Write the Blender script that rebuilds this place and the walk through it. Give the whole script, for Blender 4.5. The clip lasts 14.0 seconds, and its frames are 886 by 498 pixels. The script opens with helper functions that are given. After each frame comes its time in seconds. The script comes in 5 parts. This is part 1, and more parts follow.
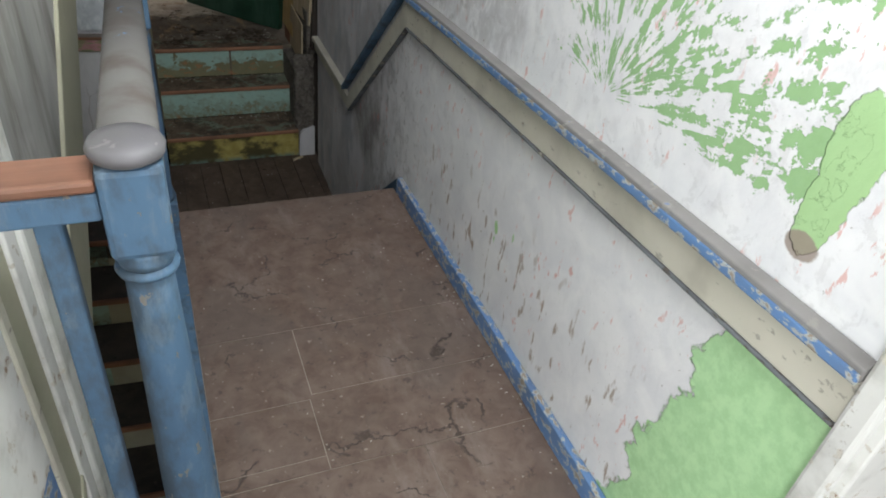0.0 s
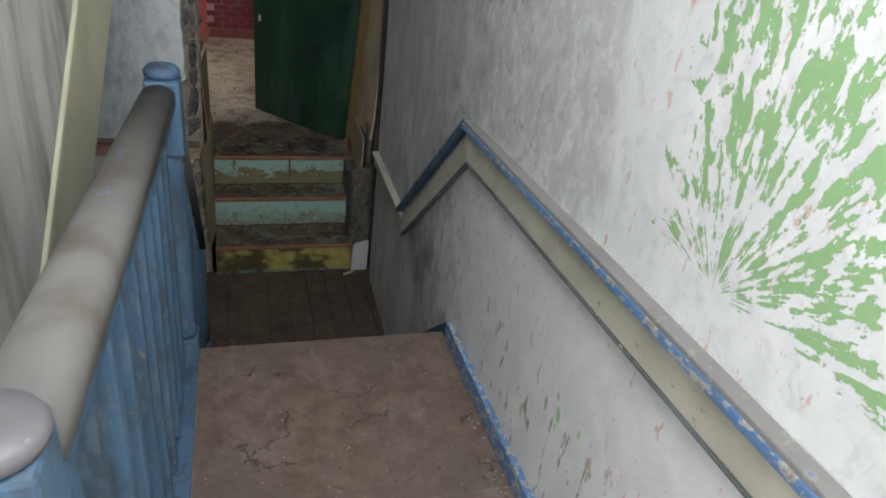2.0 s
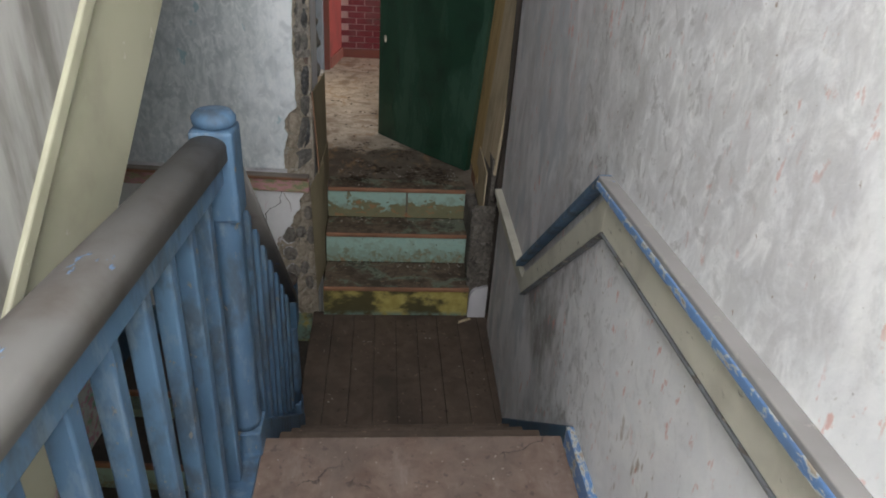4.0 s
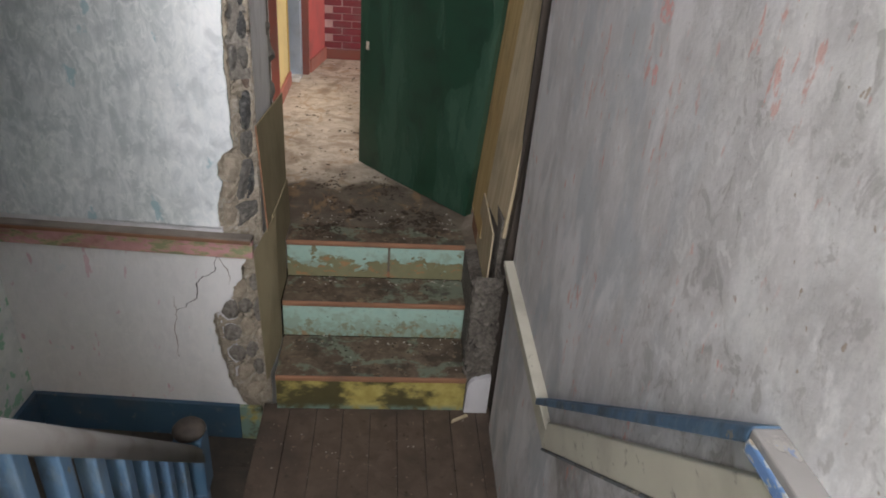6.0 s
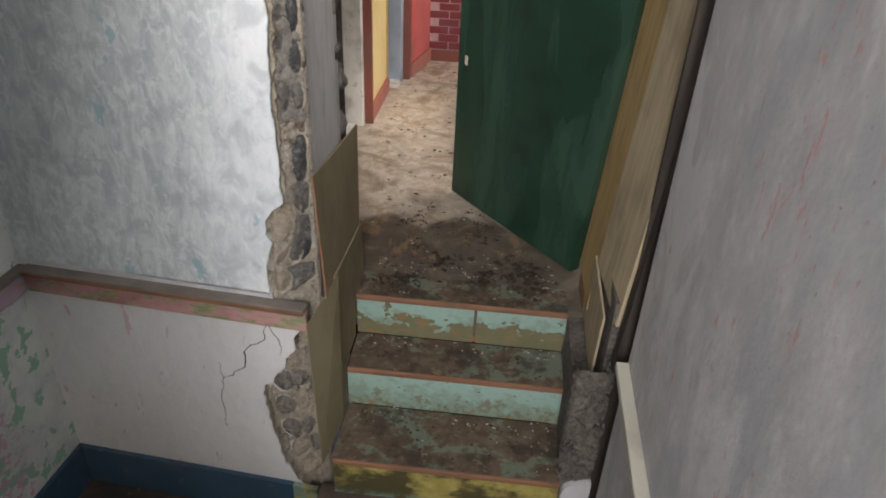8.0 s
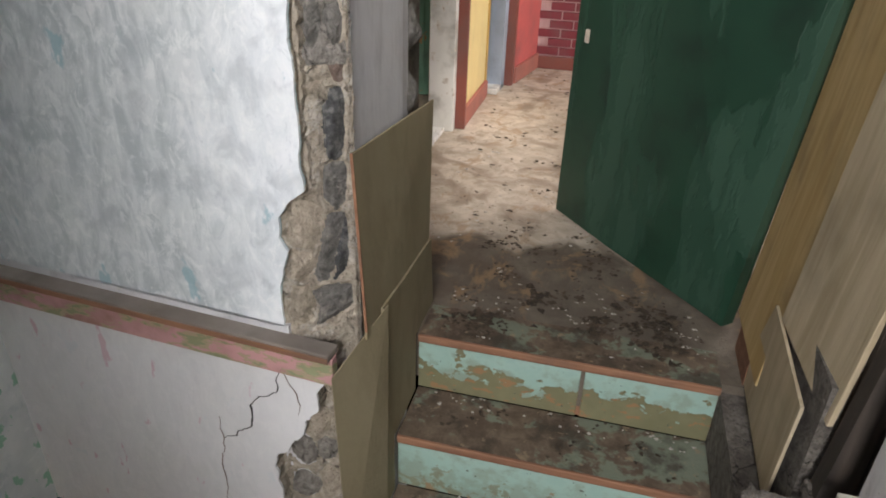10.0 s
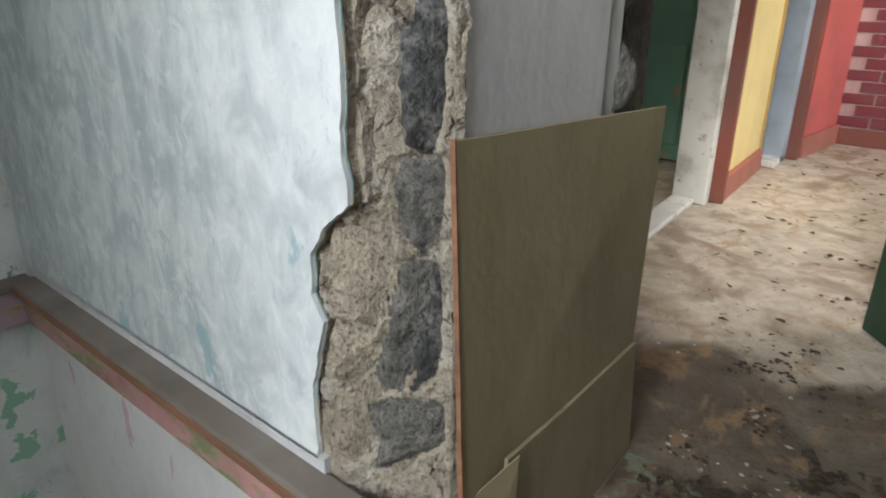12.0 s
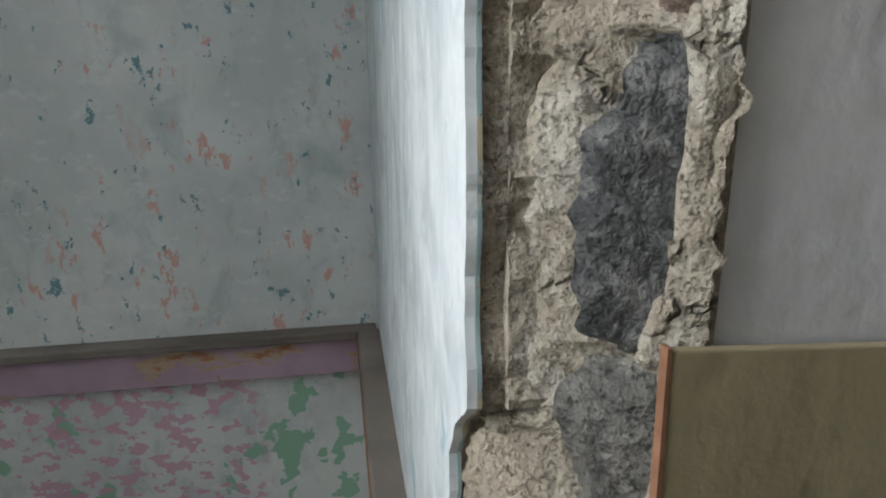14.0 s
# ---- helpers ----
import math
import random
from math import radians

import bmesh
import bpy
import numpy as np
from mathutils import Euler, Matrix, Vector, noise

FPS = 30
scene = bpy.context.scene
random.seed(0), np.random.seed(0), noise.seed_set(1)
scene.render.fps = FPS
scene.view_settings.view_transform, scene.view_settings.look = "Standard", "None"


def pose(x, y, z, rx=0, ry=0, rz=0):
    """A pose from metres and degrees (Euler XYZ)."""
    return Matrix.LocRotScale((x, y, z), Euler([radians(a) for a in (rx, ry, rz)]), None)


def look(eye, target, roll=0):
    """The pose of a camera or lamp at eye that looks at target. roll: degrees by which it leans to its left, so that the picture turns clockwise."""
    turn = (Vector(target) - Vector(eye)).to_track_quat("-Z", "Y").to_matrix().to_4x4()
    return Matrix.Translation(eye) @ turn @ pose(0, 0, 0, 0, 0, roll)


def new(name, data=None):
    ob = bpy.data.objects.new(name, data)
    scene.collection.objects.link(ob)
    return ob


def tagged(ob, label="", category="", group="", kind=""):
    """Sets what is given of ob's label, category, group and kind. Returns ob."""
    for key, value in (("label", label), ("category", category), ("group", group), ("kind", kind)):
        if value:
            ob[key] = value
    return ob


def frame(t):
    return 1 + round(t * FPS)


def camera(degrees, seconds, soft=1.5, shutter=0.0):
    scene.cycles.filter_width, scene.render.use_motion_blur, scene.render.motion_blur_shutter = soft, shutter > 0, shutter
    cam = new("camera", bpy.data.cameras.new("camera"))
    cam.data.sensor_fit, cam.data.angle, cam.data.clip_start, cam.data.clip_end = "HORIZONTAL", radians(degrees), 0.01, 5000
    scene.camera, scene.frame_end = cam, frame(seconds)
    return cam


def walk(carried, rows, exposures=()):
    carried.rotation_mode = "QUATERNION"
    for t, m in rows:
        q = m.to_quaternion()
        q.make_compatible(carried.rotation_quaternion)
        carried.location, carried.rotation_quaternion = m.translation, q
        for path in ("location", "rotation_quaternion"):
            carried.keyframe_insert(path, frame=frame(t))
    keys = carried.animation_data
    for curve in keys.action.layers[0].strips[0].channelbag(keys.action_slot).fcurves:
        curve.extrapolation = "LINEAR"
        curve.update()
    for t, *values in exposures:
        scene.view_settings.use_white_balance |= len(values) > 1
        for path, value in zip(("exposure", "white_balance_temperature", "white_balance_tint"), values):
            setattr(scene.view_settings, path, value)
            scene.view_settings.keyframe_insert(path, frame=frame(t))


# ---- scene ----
cam = camera(66.1, 14.0, 1.8, 0.15)
PATH = [
    (0, (-0.802, -3.737, 2.107), (-0.094, -2.282, 0.931), 7.4),
    (0.5, (-0.743, -3.762, 2.11), (-0.154, -2.222, 0.978), 5.6),
    (1, (-0.71, -3.724, 2.127), (-0.21, -2.109, 1.059), 3.8),
    (1.5, (-0.689, -3.61, 2.118), (-0.227, -1.948, 1.105), 5.1),
    (2, (-0.669, -3.411, 2.1), (-0.098, -1.755, 1.136), 7.5),
    (2.5, (-0.66, -3.324, 2.073), (-0.014, -1.679, 1.137), 8.3),
    (3, (-0.619, -3.233, 2.073), (-0.05, -1.563, 1.131), 6.9),
    (3.5, (-0.535, -3.09, 2.072), (-0.24, -1.356, 1.12), 4.9),
    (4, (-0.51, -2.954, 2.043), (-0.327, -1.213, 1.076), 3.9),
    (4.2, (-0.508, -2.839, 2.024), (-0.317, -1.094, 1.067), 4.1),
    (6.3, (-0.403, -1.947, 1.946), (-0.217, -0.233, 0.932), 5.2),
    (6.5, (-0.416, -1.867, 1.979), (-0.195, -0.166, 0.95), 5.8),
    (7, (-0.417, -1.731, 1.957), (-0.21, -0.024, 0.936), 7.2),
    (7.5, (-0.361, -1.567, 1.985), (-0.344, 0.134, 0.934), 6.8),
    (8, (-0.345, -1.504, 1.948), (-0.479, 0.191, 0.894), 2.7),
    (8.2, (-0.351, -1.418, 1.922), (-0.535, 0.26, 0.849), 3.6),
    (10.3, (-0.432, -0.918, 1.521), (-0.893, 0.779, 0.568), 3.0),
    (10.5, (-0.46, -0.889, 1.478), (-0.961, 0.804, 0.537), 4.6),
    (11, (-0.506, -0.749, 1.321), (-1.122, 0.961, 0.486), 3.1),
    (11.5, (-0.5, -0.577, 1.271), (-1.231, 1.096, 0.454), 1.9),
    (12, (-0.504, -0.371, 1.277), (-1.593, 1.127, 0.522), 0.4),
    (12.5, (-0.56, -0.231, 1.259), (-1.841, 1.126, 0.538), 1.0),
    (13, (-0.609, -0.107, 1.261), (-2.146, 0.988, 0.598), -0.3),
    (13.5, (-0.612, -0.051, 1.266), (-2.404, 0.594, 0.657), 0.1),
    (14, (-0.613, -0.05, 1.26), (-2.479, 0.379, 0.679), -0.7),
]
EXPOSURES = [(0.0, -0.02, 6500, 10), (0.5, -0.18, 6500, 10), (1.0, -0.08, 6500, 10), (2.0, 0.05, 6500, 10), (3.0, 0.12, 6550, 11), (3.5, 0.12, 6600, 12), (4.2, 0.66, 6650, 13),
             (6.5, 1.18, 6850, 16), (8.0, 1.24, 6900, 16), (10.5, 1.6, 6750, 15), (11.5, 1.6, 6600, 11), (12.0, 1.63, 6500, 8), (12.5, 1.62, 6450, 7), (13.0, 1.58, 6450, 8), (14.0, 1.68, 6450, 8)]
walk(cam, [(t, look(eye, target, roll)) for t, eye, target, roll in PATH], EXPOSURES)

# ---- world, sun, large lights, exposure ----
world = bpy.data.worlds.new("sky")
scene.world = world
world.use_nodes = True
wt = world.node_tree
sky = wt.nodes.new("ShaderNodeTexSky")
sky.sky_type = "NISHITA"
sky.sun_disc = False
sky.sun_elevation, sky.sun_rotation = radians(38), radians(160)
wt.links.new(sky.outputs[0], wt.nodes["Background"].inputs[0])
wt.nodes["Background"].inputs[1].default_value = 0.1

sun = new("sun", bpy.data.lights.new("sun", "SUN"))
sun.data.energy, sun.data.angle, sun.data.color = 1.0, radians(12), (1.0, 0.96, 0.9)
sun.matrix_world = look((2, -9, 8), (0, 0, 0))


def area_lamp(name, eye, target, w, h, power, color):
    ob = new(name, bpy.data.lights.new(name, "AREA"))
    ob.data.shape, ob.data.size, ob.data.size_y = "RECTANGLE", w, h
    ob.data.energy, ob.data.color = power, color
    ob.matrix_world = look(eye, target)
    return ob


area_lamp("window_light_hall", (-0.45, -5.55, 2.35), (-0.45, 0, 1.2), 1.5, 1.3, 36, (0.95, 0.98, 1.0))
area_lamp("window_light_side", (-2.25, -4.55, 2.1), (0.0, -3.0, 1.4), 1.2, 1.4, 56, (0.95, 0.98, 1.0))
# Added fill without a real source; brightens faces towards -y down the stair.
area_lamp("fan_light", (-0.45, -3.38, 2.85), (-0.7, 0, 1.1), 0.8, 0.7, 28, (0.95, 0.98, 1.0))
# Added overhead fill above the stairs, shining through an invented ceiling opening.
area_lamp("roof_light", (-0.42, -1.15, 3.42), (-0.42, -1.1, 0), 0.8, 1.7, 3, (0.97, 0.98, 1.0))
area_lamp("window_light_room", (0.93, 2.35, 1.75), (-1.0, 2.25, 0.9), 1.3, 1.3, 10.5, (1.0, 0.95, 0.86))


# ---- materials ----
class Nodes:
    """A short hand for node materials; textures lie in world metres."""

    def __init__(self, name, rough=0.8, metal=0.0):
        self.m = bpy.data.materials.new(name)
        self.m.use_nodes = True
        self.t = self.m.node_tree
        self.b = self.t.nodes["Principled BSDF"]
        self.b.inputs["Roughness"].default_value = rough
        self.b.inputs["Metallic"].default_value = metal
        self.pos = self.t.nodes.new("ShaderNodeNewGeometry").outputs["Position"]
        sep = self.t.nodes.new("ShaderNodeSeparateXYZ")
        self.t.links.new(self.pos, sep.inputs[0])
        self.x, self.y, self.z = sep.outputs

    def put(self, socket, v):
        if isinstance(v, bpy.types.NodeSocket):
            self.t.links.new(v, socket)
        elif isinstance(v, tuple) and len(v) == 3 and socket.type == "RGBA":
            socket.default_value = (*v, 1)
        else:
            socket.default_value = v

    def math(self, op, a, b=0.0, clamp=False):
        n = self.t.nodes.new("ShaderNodeMath")
        n.operation, n.use_clamp = op, clamp
        self.put(n.inputs[0], a), self.put(n.inputs[1], b)
        return n.outputs[0]

    def vec(self, x, y, z):
        n = self.t.nodes.new("ShaderNodeCombineXYZ")
        for i, v in enumerate((x, y, z)):
            self.put(n.inputs[i], v)
        return n.outputs[0]

    def stretch(self, sx, sy, sz, off=0.0, vec=None):
        n = self.t.nodes.new("ShaderNodeMapping")
        self.put(n.inputs["Vector"], vec or self.pos)
        n.inputs["Scale"].default_value = (sx, sy, sz)
        n.inputs["Location"].default_value = (off, off * 0.7, off * 1.3)
        return n.outputs[0]

    def noise(self, scale, detail=4.0, vec=None, rough=0.55, warp=0.0):
        n = self.t.nodes.new("ShaderNodeTexNoise")
        self.put(n.inputs["Vector"], vec or self.pos)
        n.inputs["Scale"].default_value, n.inputs["Detail"].default_value = scale, detail
        n.inputs["Roughness"].default_value, n.inputs["Distortion"].default_value = rough, warp
        return n.outputs["Fac"]

    def cells(self, scale, vec=None, feature="F1", out="Distance"):
        n = self.t.nodes.new("ShaderNodeTexVoronoi")
        n.feature = feature
        self.put(n.inputs["Vector"], vec or self.pos)
        n.inputs["Scale"].default_value = scale
        return n.outputs[out]

    def step(self, v, lo, hi):
        n = self.t.nodes.new("ShaderNodeMapRange")
        n.interpolation_type = "SMOOTHSTEP"
        self.put(n.inputs[0], v)
        self.put(n.inputs[1], lo), self.put(n.inputs[2], hi)
        return n.outputs[0]

    def mix(self, f, a, b, kind="MIX"):
        n = self.t.nodes.new("ShaderNodeMix")
        n.data_type, n.blend_type = "RGBA", kind
        self.put(n.inputs[0], f), self.put(n.inputs[6], a), self.put(n.inputs[7], b)
        return n.outputs[2]

    def mul(self, *v):
        r = v[0]
        for o in v[1:]:
            r = self.math("MULTIPLY", r, o)
        return r

    def most(self, *v):
        r = v[0]
        for o in v[1:]:
            r = self.math("MAXIMUM", r, o)
        return r

    def oval(self, cy, cz, ry, rz, wobble, soft=0.08):
        """1 inside an uneven oval on a wall that runs along y, 0 outside."""
        dy = self.math("DIVIDE", self.math("SUBTRACT", self.y, cy), ry)
        dz = self.math("DIVIDE", self.math("SUBTRACT", self.z, cz), rz)
        d = self.math("SQRT", self.math("ADD", self.mul(dy, dy), self.mul(dz, dz)))
        d = self.math("ADD", d, self.math("MULTIPLY", self.math("SUBTRACT", wobble, 0.5), 1.3))
        return self.step(d, 1 + soft, 1 - soft)

    def random(self):
        return self.t.nodes.new("ShaderNodeObjectInfo").outputs["Random"]

    def done(self, color, height=None, dist=0.004, strength=0.6, rough=None):
        self.put(self.b.inputs["Base Color"], color)
        if rough is not None:
            self.put(self.b.inputs["Roughness"], rough)
        if height is not None:
            n = self.t.nodes.new("ShaderNodeBump")
            n.inputs["Strength"].default_value, n.inputs["Distance"].default_value = strength, dist
            self.put(n.inputs["Height"], height)
            self.t.links.new(n.outputs[0], self.b.inputs["Normal"])
        return self.m


def plaster_right():
    n = Nodes("scraped_green_white_plaster", 0.85)
    fine, mid, big = n.noise(60, 6), n.noise(9, 6, warp=0.6), n.noise(1.7, 4)
    streak = n.noise(7, 8, n.stretch(1, 1.0, 0.8, 3.0), 0.64, 0.0)
    c = n.mix(n.step(mid, 0.35, 0.7), (0.73, 0.735, 0.75), (0.82, 0.82, 0.82))
    worn = n.math("ADD", 0.25, n.math("MULTIPLY", n.step(n.math("ADD", n.y, n.math("MULTIPLY", n.math("SUBTRACT", big, 0.5), 1.2)), -2.3, -1.7), 0.75))
    grime = n.math("ADD", n.step(n.y, -1.95, -1.20), n.math("MULTIPLY", n.math("SUBTRACT", streak, 0.5), 2.2))
    grime = n.mul(n.step(grime, 0.15, 0.95), 0.72)
    grime = n.mul(grime, n.most(n.step(n.z, 1.38, 1.46), n.step(n.y, -1.80, -1.35), 0.2))
    worn = n.mul(worn, n.most(n.step(n.z, 1.38, 1.46), n.step(n.y, -1.95, -1.55), 0.3))
    c = n.mix(grime, c, n.mix(n.step(n.y, -1.7, -0.9), (0.32, 0.31, 0.31), (0.47, 0.445, 0.455)))
    c = n.mix(n.mul(n.step(streak, 0.48, 0.70), worn, 0.55), c, (0.40, 0.39, 0.40))
    smear = n.noise(12, 8, n.stretch(1, 1.0, 0.8, 31), 0.66, 0.0)
    c = n.mix(n.mul(n.step(smear, 0.46, 0.76), n.step(n.y, -2.6, -1.6), 0.5), c, (0.78, 0.77, 0.79))
    c = n.mix(n.mul(n.step(smear, 0.47, 0.30), worn, n.math("ADD", 0.35, n.step(n.y, -1.0, -1.45)), 0.45), c, (0.33, 0.31, 0.31))
    drag = n.noise(42, 5, n.stretch(1, 1.6, 0.3, 23), 0.6)
    c = n.mix(n.mul(n.step(drag, 0.50, 0.66), 0.12), c, (0.80, 0.80, 0.80))
    blue = n.mul(n.step(n.noise(5, 5, n.stretch(1, 1.2, 0.6, 37), 0.66), 0.48, 0.62), n.step(n.y, -1.5, -1.0), 0.5)
    c = n.mix(blue, c, (0.38, 0.42, 0.46))
    scuff = n.noise(24, 9, n.stretch(1, 1.0, 0.75, 51), 0.72, 0.6)
    c = n.mix(n.mul(n.step(scuff, 0.535, 0.58), n.step(n.y, -2.4, -1.3), n.step(n.y, -1.0, -1.45), 0.6), c, (0.72, 0.71, 0.71))
    c = n.mix(n.mul(n.step(scuff, 0.455, 0.40), worn, n.math("ADD", 0.1, n.step(n.y, -1.0, -1.45)), 0.5), c, (0.25, 0.235, 0.225))
    pale = n.noise(3.4, 8, n.stretch(1, 1.3, 0.7, 61), 0.64, 0.4)
    c = n.mix(n.mul(n.step(pale, 0.50, 0.60), n.step(n.y, -1.9, -1.3), 0.6), c, (0.75, 0.73, 0.74))
    specks = n.step(n.noise(95, 3, n.stretch(1, 1, 0.7, 19)), 0.71, 0.75)
    c = n.mix(n.mul(specks, 0.6), c, (0.22, 0.19, 0.16))
    # dark damp patch near the foot of the short flight
    damp = n.mul(n.oval(-1.13, 0.80, 0.21, 0.19, n.noise(7, 6, n.stretch(1, 2.2, 0.7)), 0.45), n.step(streak, 0.25, 0.6), 0.8)
    c = n.mix(damp, c, (0.17, 0.15, 0.13))
    # rusty drips low on the landing
    rust = n.mul(n.step(n.noise(20, 6, n.stretch(1, 1.5, 0.5, 7)), 0.59, 0.66), n.step(n.z, 1.25, 1.0), n.step(n.y, -1.6, -2.1))
    c = n.mix(n.mul(rust, 0.75), c, (0.27, 0.185, 0.11))
    # red flecks
    red = n.mul(n.step(n.noise(26, 6, n.stretch(1, 1.5, 0.6, 11), 0.66), 0.60, 0.65), n.step(n.noise(5.0, 3, n.stretch(1, 1, 1, 5)), 0.44, 0.54))
    c = n.mix(n.mul(red, 0.6), c, (0.62, 0.25, 0.20))
    pink = n.mul(n.most(n.oval(-0.996, 1.768, 0.026, 0.02, n.noise(30, 5)), n.oval(-1.005, 1.672, 0.014, 0.018, n.noise(40, 5))), n.step(n.noise(60, 7, None, 0.7), 0.44, 0.54))
    c = n.mix(n.mul(pink, 0.7), c, (0.72, 0.30, 0.27))
    # grey weathered stretch above the rail, scraped back to white here and there
    zone = n.math("ADD", n.y, n.math("MULTIPLY", n.math("SUBTRACT", n.noise(5, 6, n.stretch(1, 1, 0.5, 71), 0.62), 0.5), 0.5))
    zone = n.mul(n.step(zone, -2.36, -2.30), n.step(n.y, -1.3, -1.7), n.step(n.z, 1.44, 1.50))
    flay = n.noise(15, 9, n.stretch(1, 1.2, 0.8, 77), 0.7, 0.8)
    c = n.mix(n.mul(zone, n.step(flay, 0.68, 0.40), 0.62), c, n.mix(streak, (0.36, 0.35, 0.355), (0.54, 0.53, 0.54)))
    c = n.mix(n.mul(zone, n.step(flay, 0.54, 0.68), n.step(n.noise(60, 6, n.stretch(1, 1, 0.4, 73), 0.7), 0.42, 0.60), 0.75), c, (0.80, 0.79, 0.79))
    holes = n.mul(n.step(n.noise(52, 3, n.stretch(1, 1, 0.8, 83)), 0.70, 0.72), n.step(n.y, -2.5, -2.3), n.step(n.y, -1.3, -1.5))
    c = n.mix(n.mul(holes, 0.8), c, (0.30, 0.235, 0.18))
    # green strokes fanning out from one corner
    dy, dz = n.math("SUBTRACT", n.y, -2.71), n.math("SUBTRACT", n.z, 1.60)
    ang, rad = n.math("ARCTAN2", dz, n.math("MULTIPLY", dy, -1)), n.math("SQRT", n.math("ADD", n.mul(dy, dy), n.mul(dz, dz)))
    fan = n.noise(1.0, 4, n.vec(n.math("MULTIPLY", ang, 14.0), n.math("MULTIPLY", rad, 10.0), n.math("MULTIPLY", n.noise(18, 4), 1.6)), 0.62)
    blot = n.noise(27, 8, n.stretch(1, 1.25, 0.8, 91), 0.66, 0.3)
    mass = n.noise(6.5, 2, n.stretch(1, 1, 1, 95))
    fan = n.math("ADD", n.math("ADD", n.math("MULTIPLY", fan, 0.50), n.math("MULTIPLY", blot, 0.42)), n.math("MULTIPLY", mass, 0.16))
    gate = n.mul(n.step(n.y, -2.33, -2.55), n.step(n.math("SUBTRACT", n.z, n.math("MULTIPLY", n.y, -0.02)), 1.50, 1.58), n.step(n.y, -3.27, -3.24))
    gate = n.mul(gate, n.step(n.math("ADD", n.z, n.math("MULTIPLY", n.y, 0.9)), -1.42, -1.28))
    level = n.math("ADD", 0.553, n.math("MULTIPLY", n.step(n.y, -2.70, -2.36), 0.055))
    level = n.math("ADD", level, n.math("MULTIPLY", n.math("SUBTRACT", 1.0, gate), 0.4))
    fan = n.step(n.math("SUBTRACT", fan, level), -0.003, 0.004)
    c = n.mix(fan, c, n.mix(fine, (0.26, 0.44, 0.20), (0.32, 0.51, 0.26)))
    wob = n.math("ADD", n.math("MULTIPLY", n.noise(11, 5), 0.75), n.math("MULTIPLY", n.noise(48, 6), 0.35))
    slab = n.most(n.oval(-3.262, 1.95, 0.065, 0.15, wob, 0.03), n.oval(-3.236, 1.76, 0.044, 0.10, wob, 0.03), n.oval(-3.225, 1.655, 0.032, 0.07, wob, 0.03))
    c = n.mix(slab, c, n.mix(mid, (0.34, 0.54, 0.25), (0.40, 0.60, 0.31)))
    c = n.mix(n.mul(n.oval(-3.225, 1.60, 0.03, 0.022, wob, 0.1), 0.9), c, (0.30, 0.24, 0.20))
    edge = n.math("ADD", n.math("ADD", n.y, n.math("MULTIPLY", n.z, 0.20)), n.math("MULTIPLY", n.math("SUBTRACT", n.noise(7, 9, None, 0.66), 0.5), 0.30))
    low = n.mul(n.step(edge, -2.885, -2.895), n.step(n.z, 1.44, 1.43))
    c = n.mix(low, c, n.mix(n.step(n.noise(30, 8, None, 0.68), 0.38, 0.62), (0.38, 0.62, 0.32), (0.46, 0.71, 0.39)))
    bits = n.mul(n.step(n.noise(9, 4, n.stretch(1, 1, 0.5, 21)), 0.70, 0.715), n.step(n.y, -2.1, -2.2), n.step(n.z, 1.40, 1.38))
    c = n.mix(bits, c, (0.38, 0.62, 0.30))
    h = n.math("ADD", n.math("MULTIPLY", fine, 0.25), n.math("MULTIPLY", streak, 0.6))
    h = n.math("SUBTRACT", h, n.math("MULTIPLY", fan, 0.5))
    h = n.math("ADD", h, n.math("MULTIPLY", n.most(slab, low), 1.6))
    return n.done(c, h, 0.006, 0.7)


def plaster_wash():
    """Streaky blue-white lime wash."""
    n = Nodes("blue_white_limewash", 0.8)
    fine, mid = n.noise(70, 6), n.noise(12, 6, warp=0.5)
    brush = n.noise(13, 8, n.stretch(1.7, 1, 0.6, 2), 0.68, 0.9)
    # White flaking near the edge, with the light's rise towards +x painted in too.
    flaked_lit = n.step(n.math("ADD", n.x, n.math("MULTIPLY", n.math("SUBTRACT", n.noise(4, 4), 0.5), 0.5)), -1.16, -0.92)
    c = n.mix(n.step(brush, 0.36, 0.62), (0.43, 0.48, 0.50), (0.62, 0.655, 0.665))
    c = n.mix(n.mul(flaked_lit, 0.75), c, n.mix(brush, (0.70, 0.76, 0.80), (0.86, 0.87, 0.88)))
    scratch = n.noise(34, 8, n.stretch(1, 1, 0.75, 6), 0.72, 0.9)
    c = n.mix(n.mul(n.step(scratch, 0.50, 0.62), 0.5), c, (0.80, 0.82, 0.82))
    c = n.mix(n.mul(n.step(scratch, 0.44, 0.34), 0.4), c, (0.42, 0.46, 0.50))
    c = n.mix(n.mul(n.step(mid, 0.52, 0.70), 0.5), c, (0.36, 0.40, 0.43))
    teal = n.mul(n.step(n.noise(15, 5, n.stretch(1, 1, 0.6, 9)), 0.65, 0.69), 0.7)
    c = n.mix(teal, c, (0.25, 0.42, 0.48))
    lowpart = n.step(n.z, 0.76, 0.74)
    c = n.mix(n.mul(lowpart, 0.75), c, n.mix(mid, (0.62, 0.60, 0.60), (0.78, 0.77, 0.77)))
    pinks = n.mul(lowpart, n.step(n.noise(14, 4, n.stretch(1.5, 1, 0.6, 17)), 0.66, 0.70))
    c = n.mix(n.mul(pinks, 0.6), c, (0.55, 0.28, 0.36))
    h = n.math("ADD", n.math("MULTIPLY", fine, 0.3), brush)
    return n.done(c, h, 0.004, 0.6)


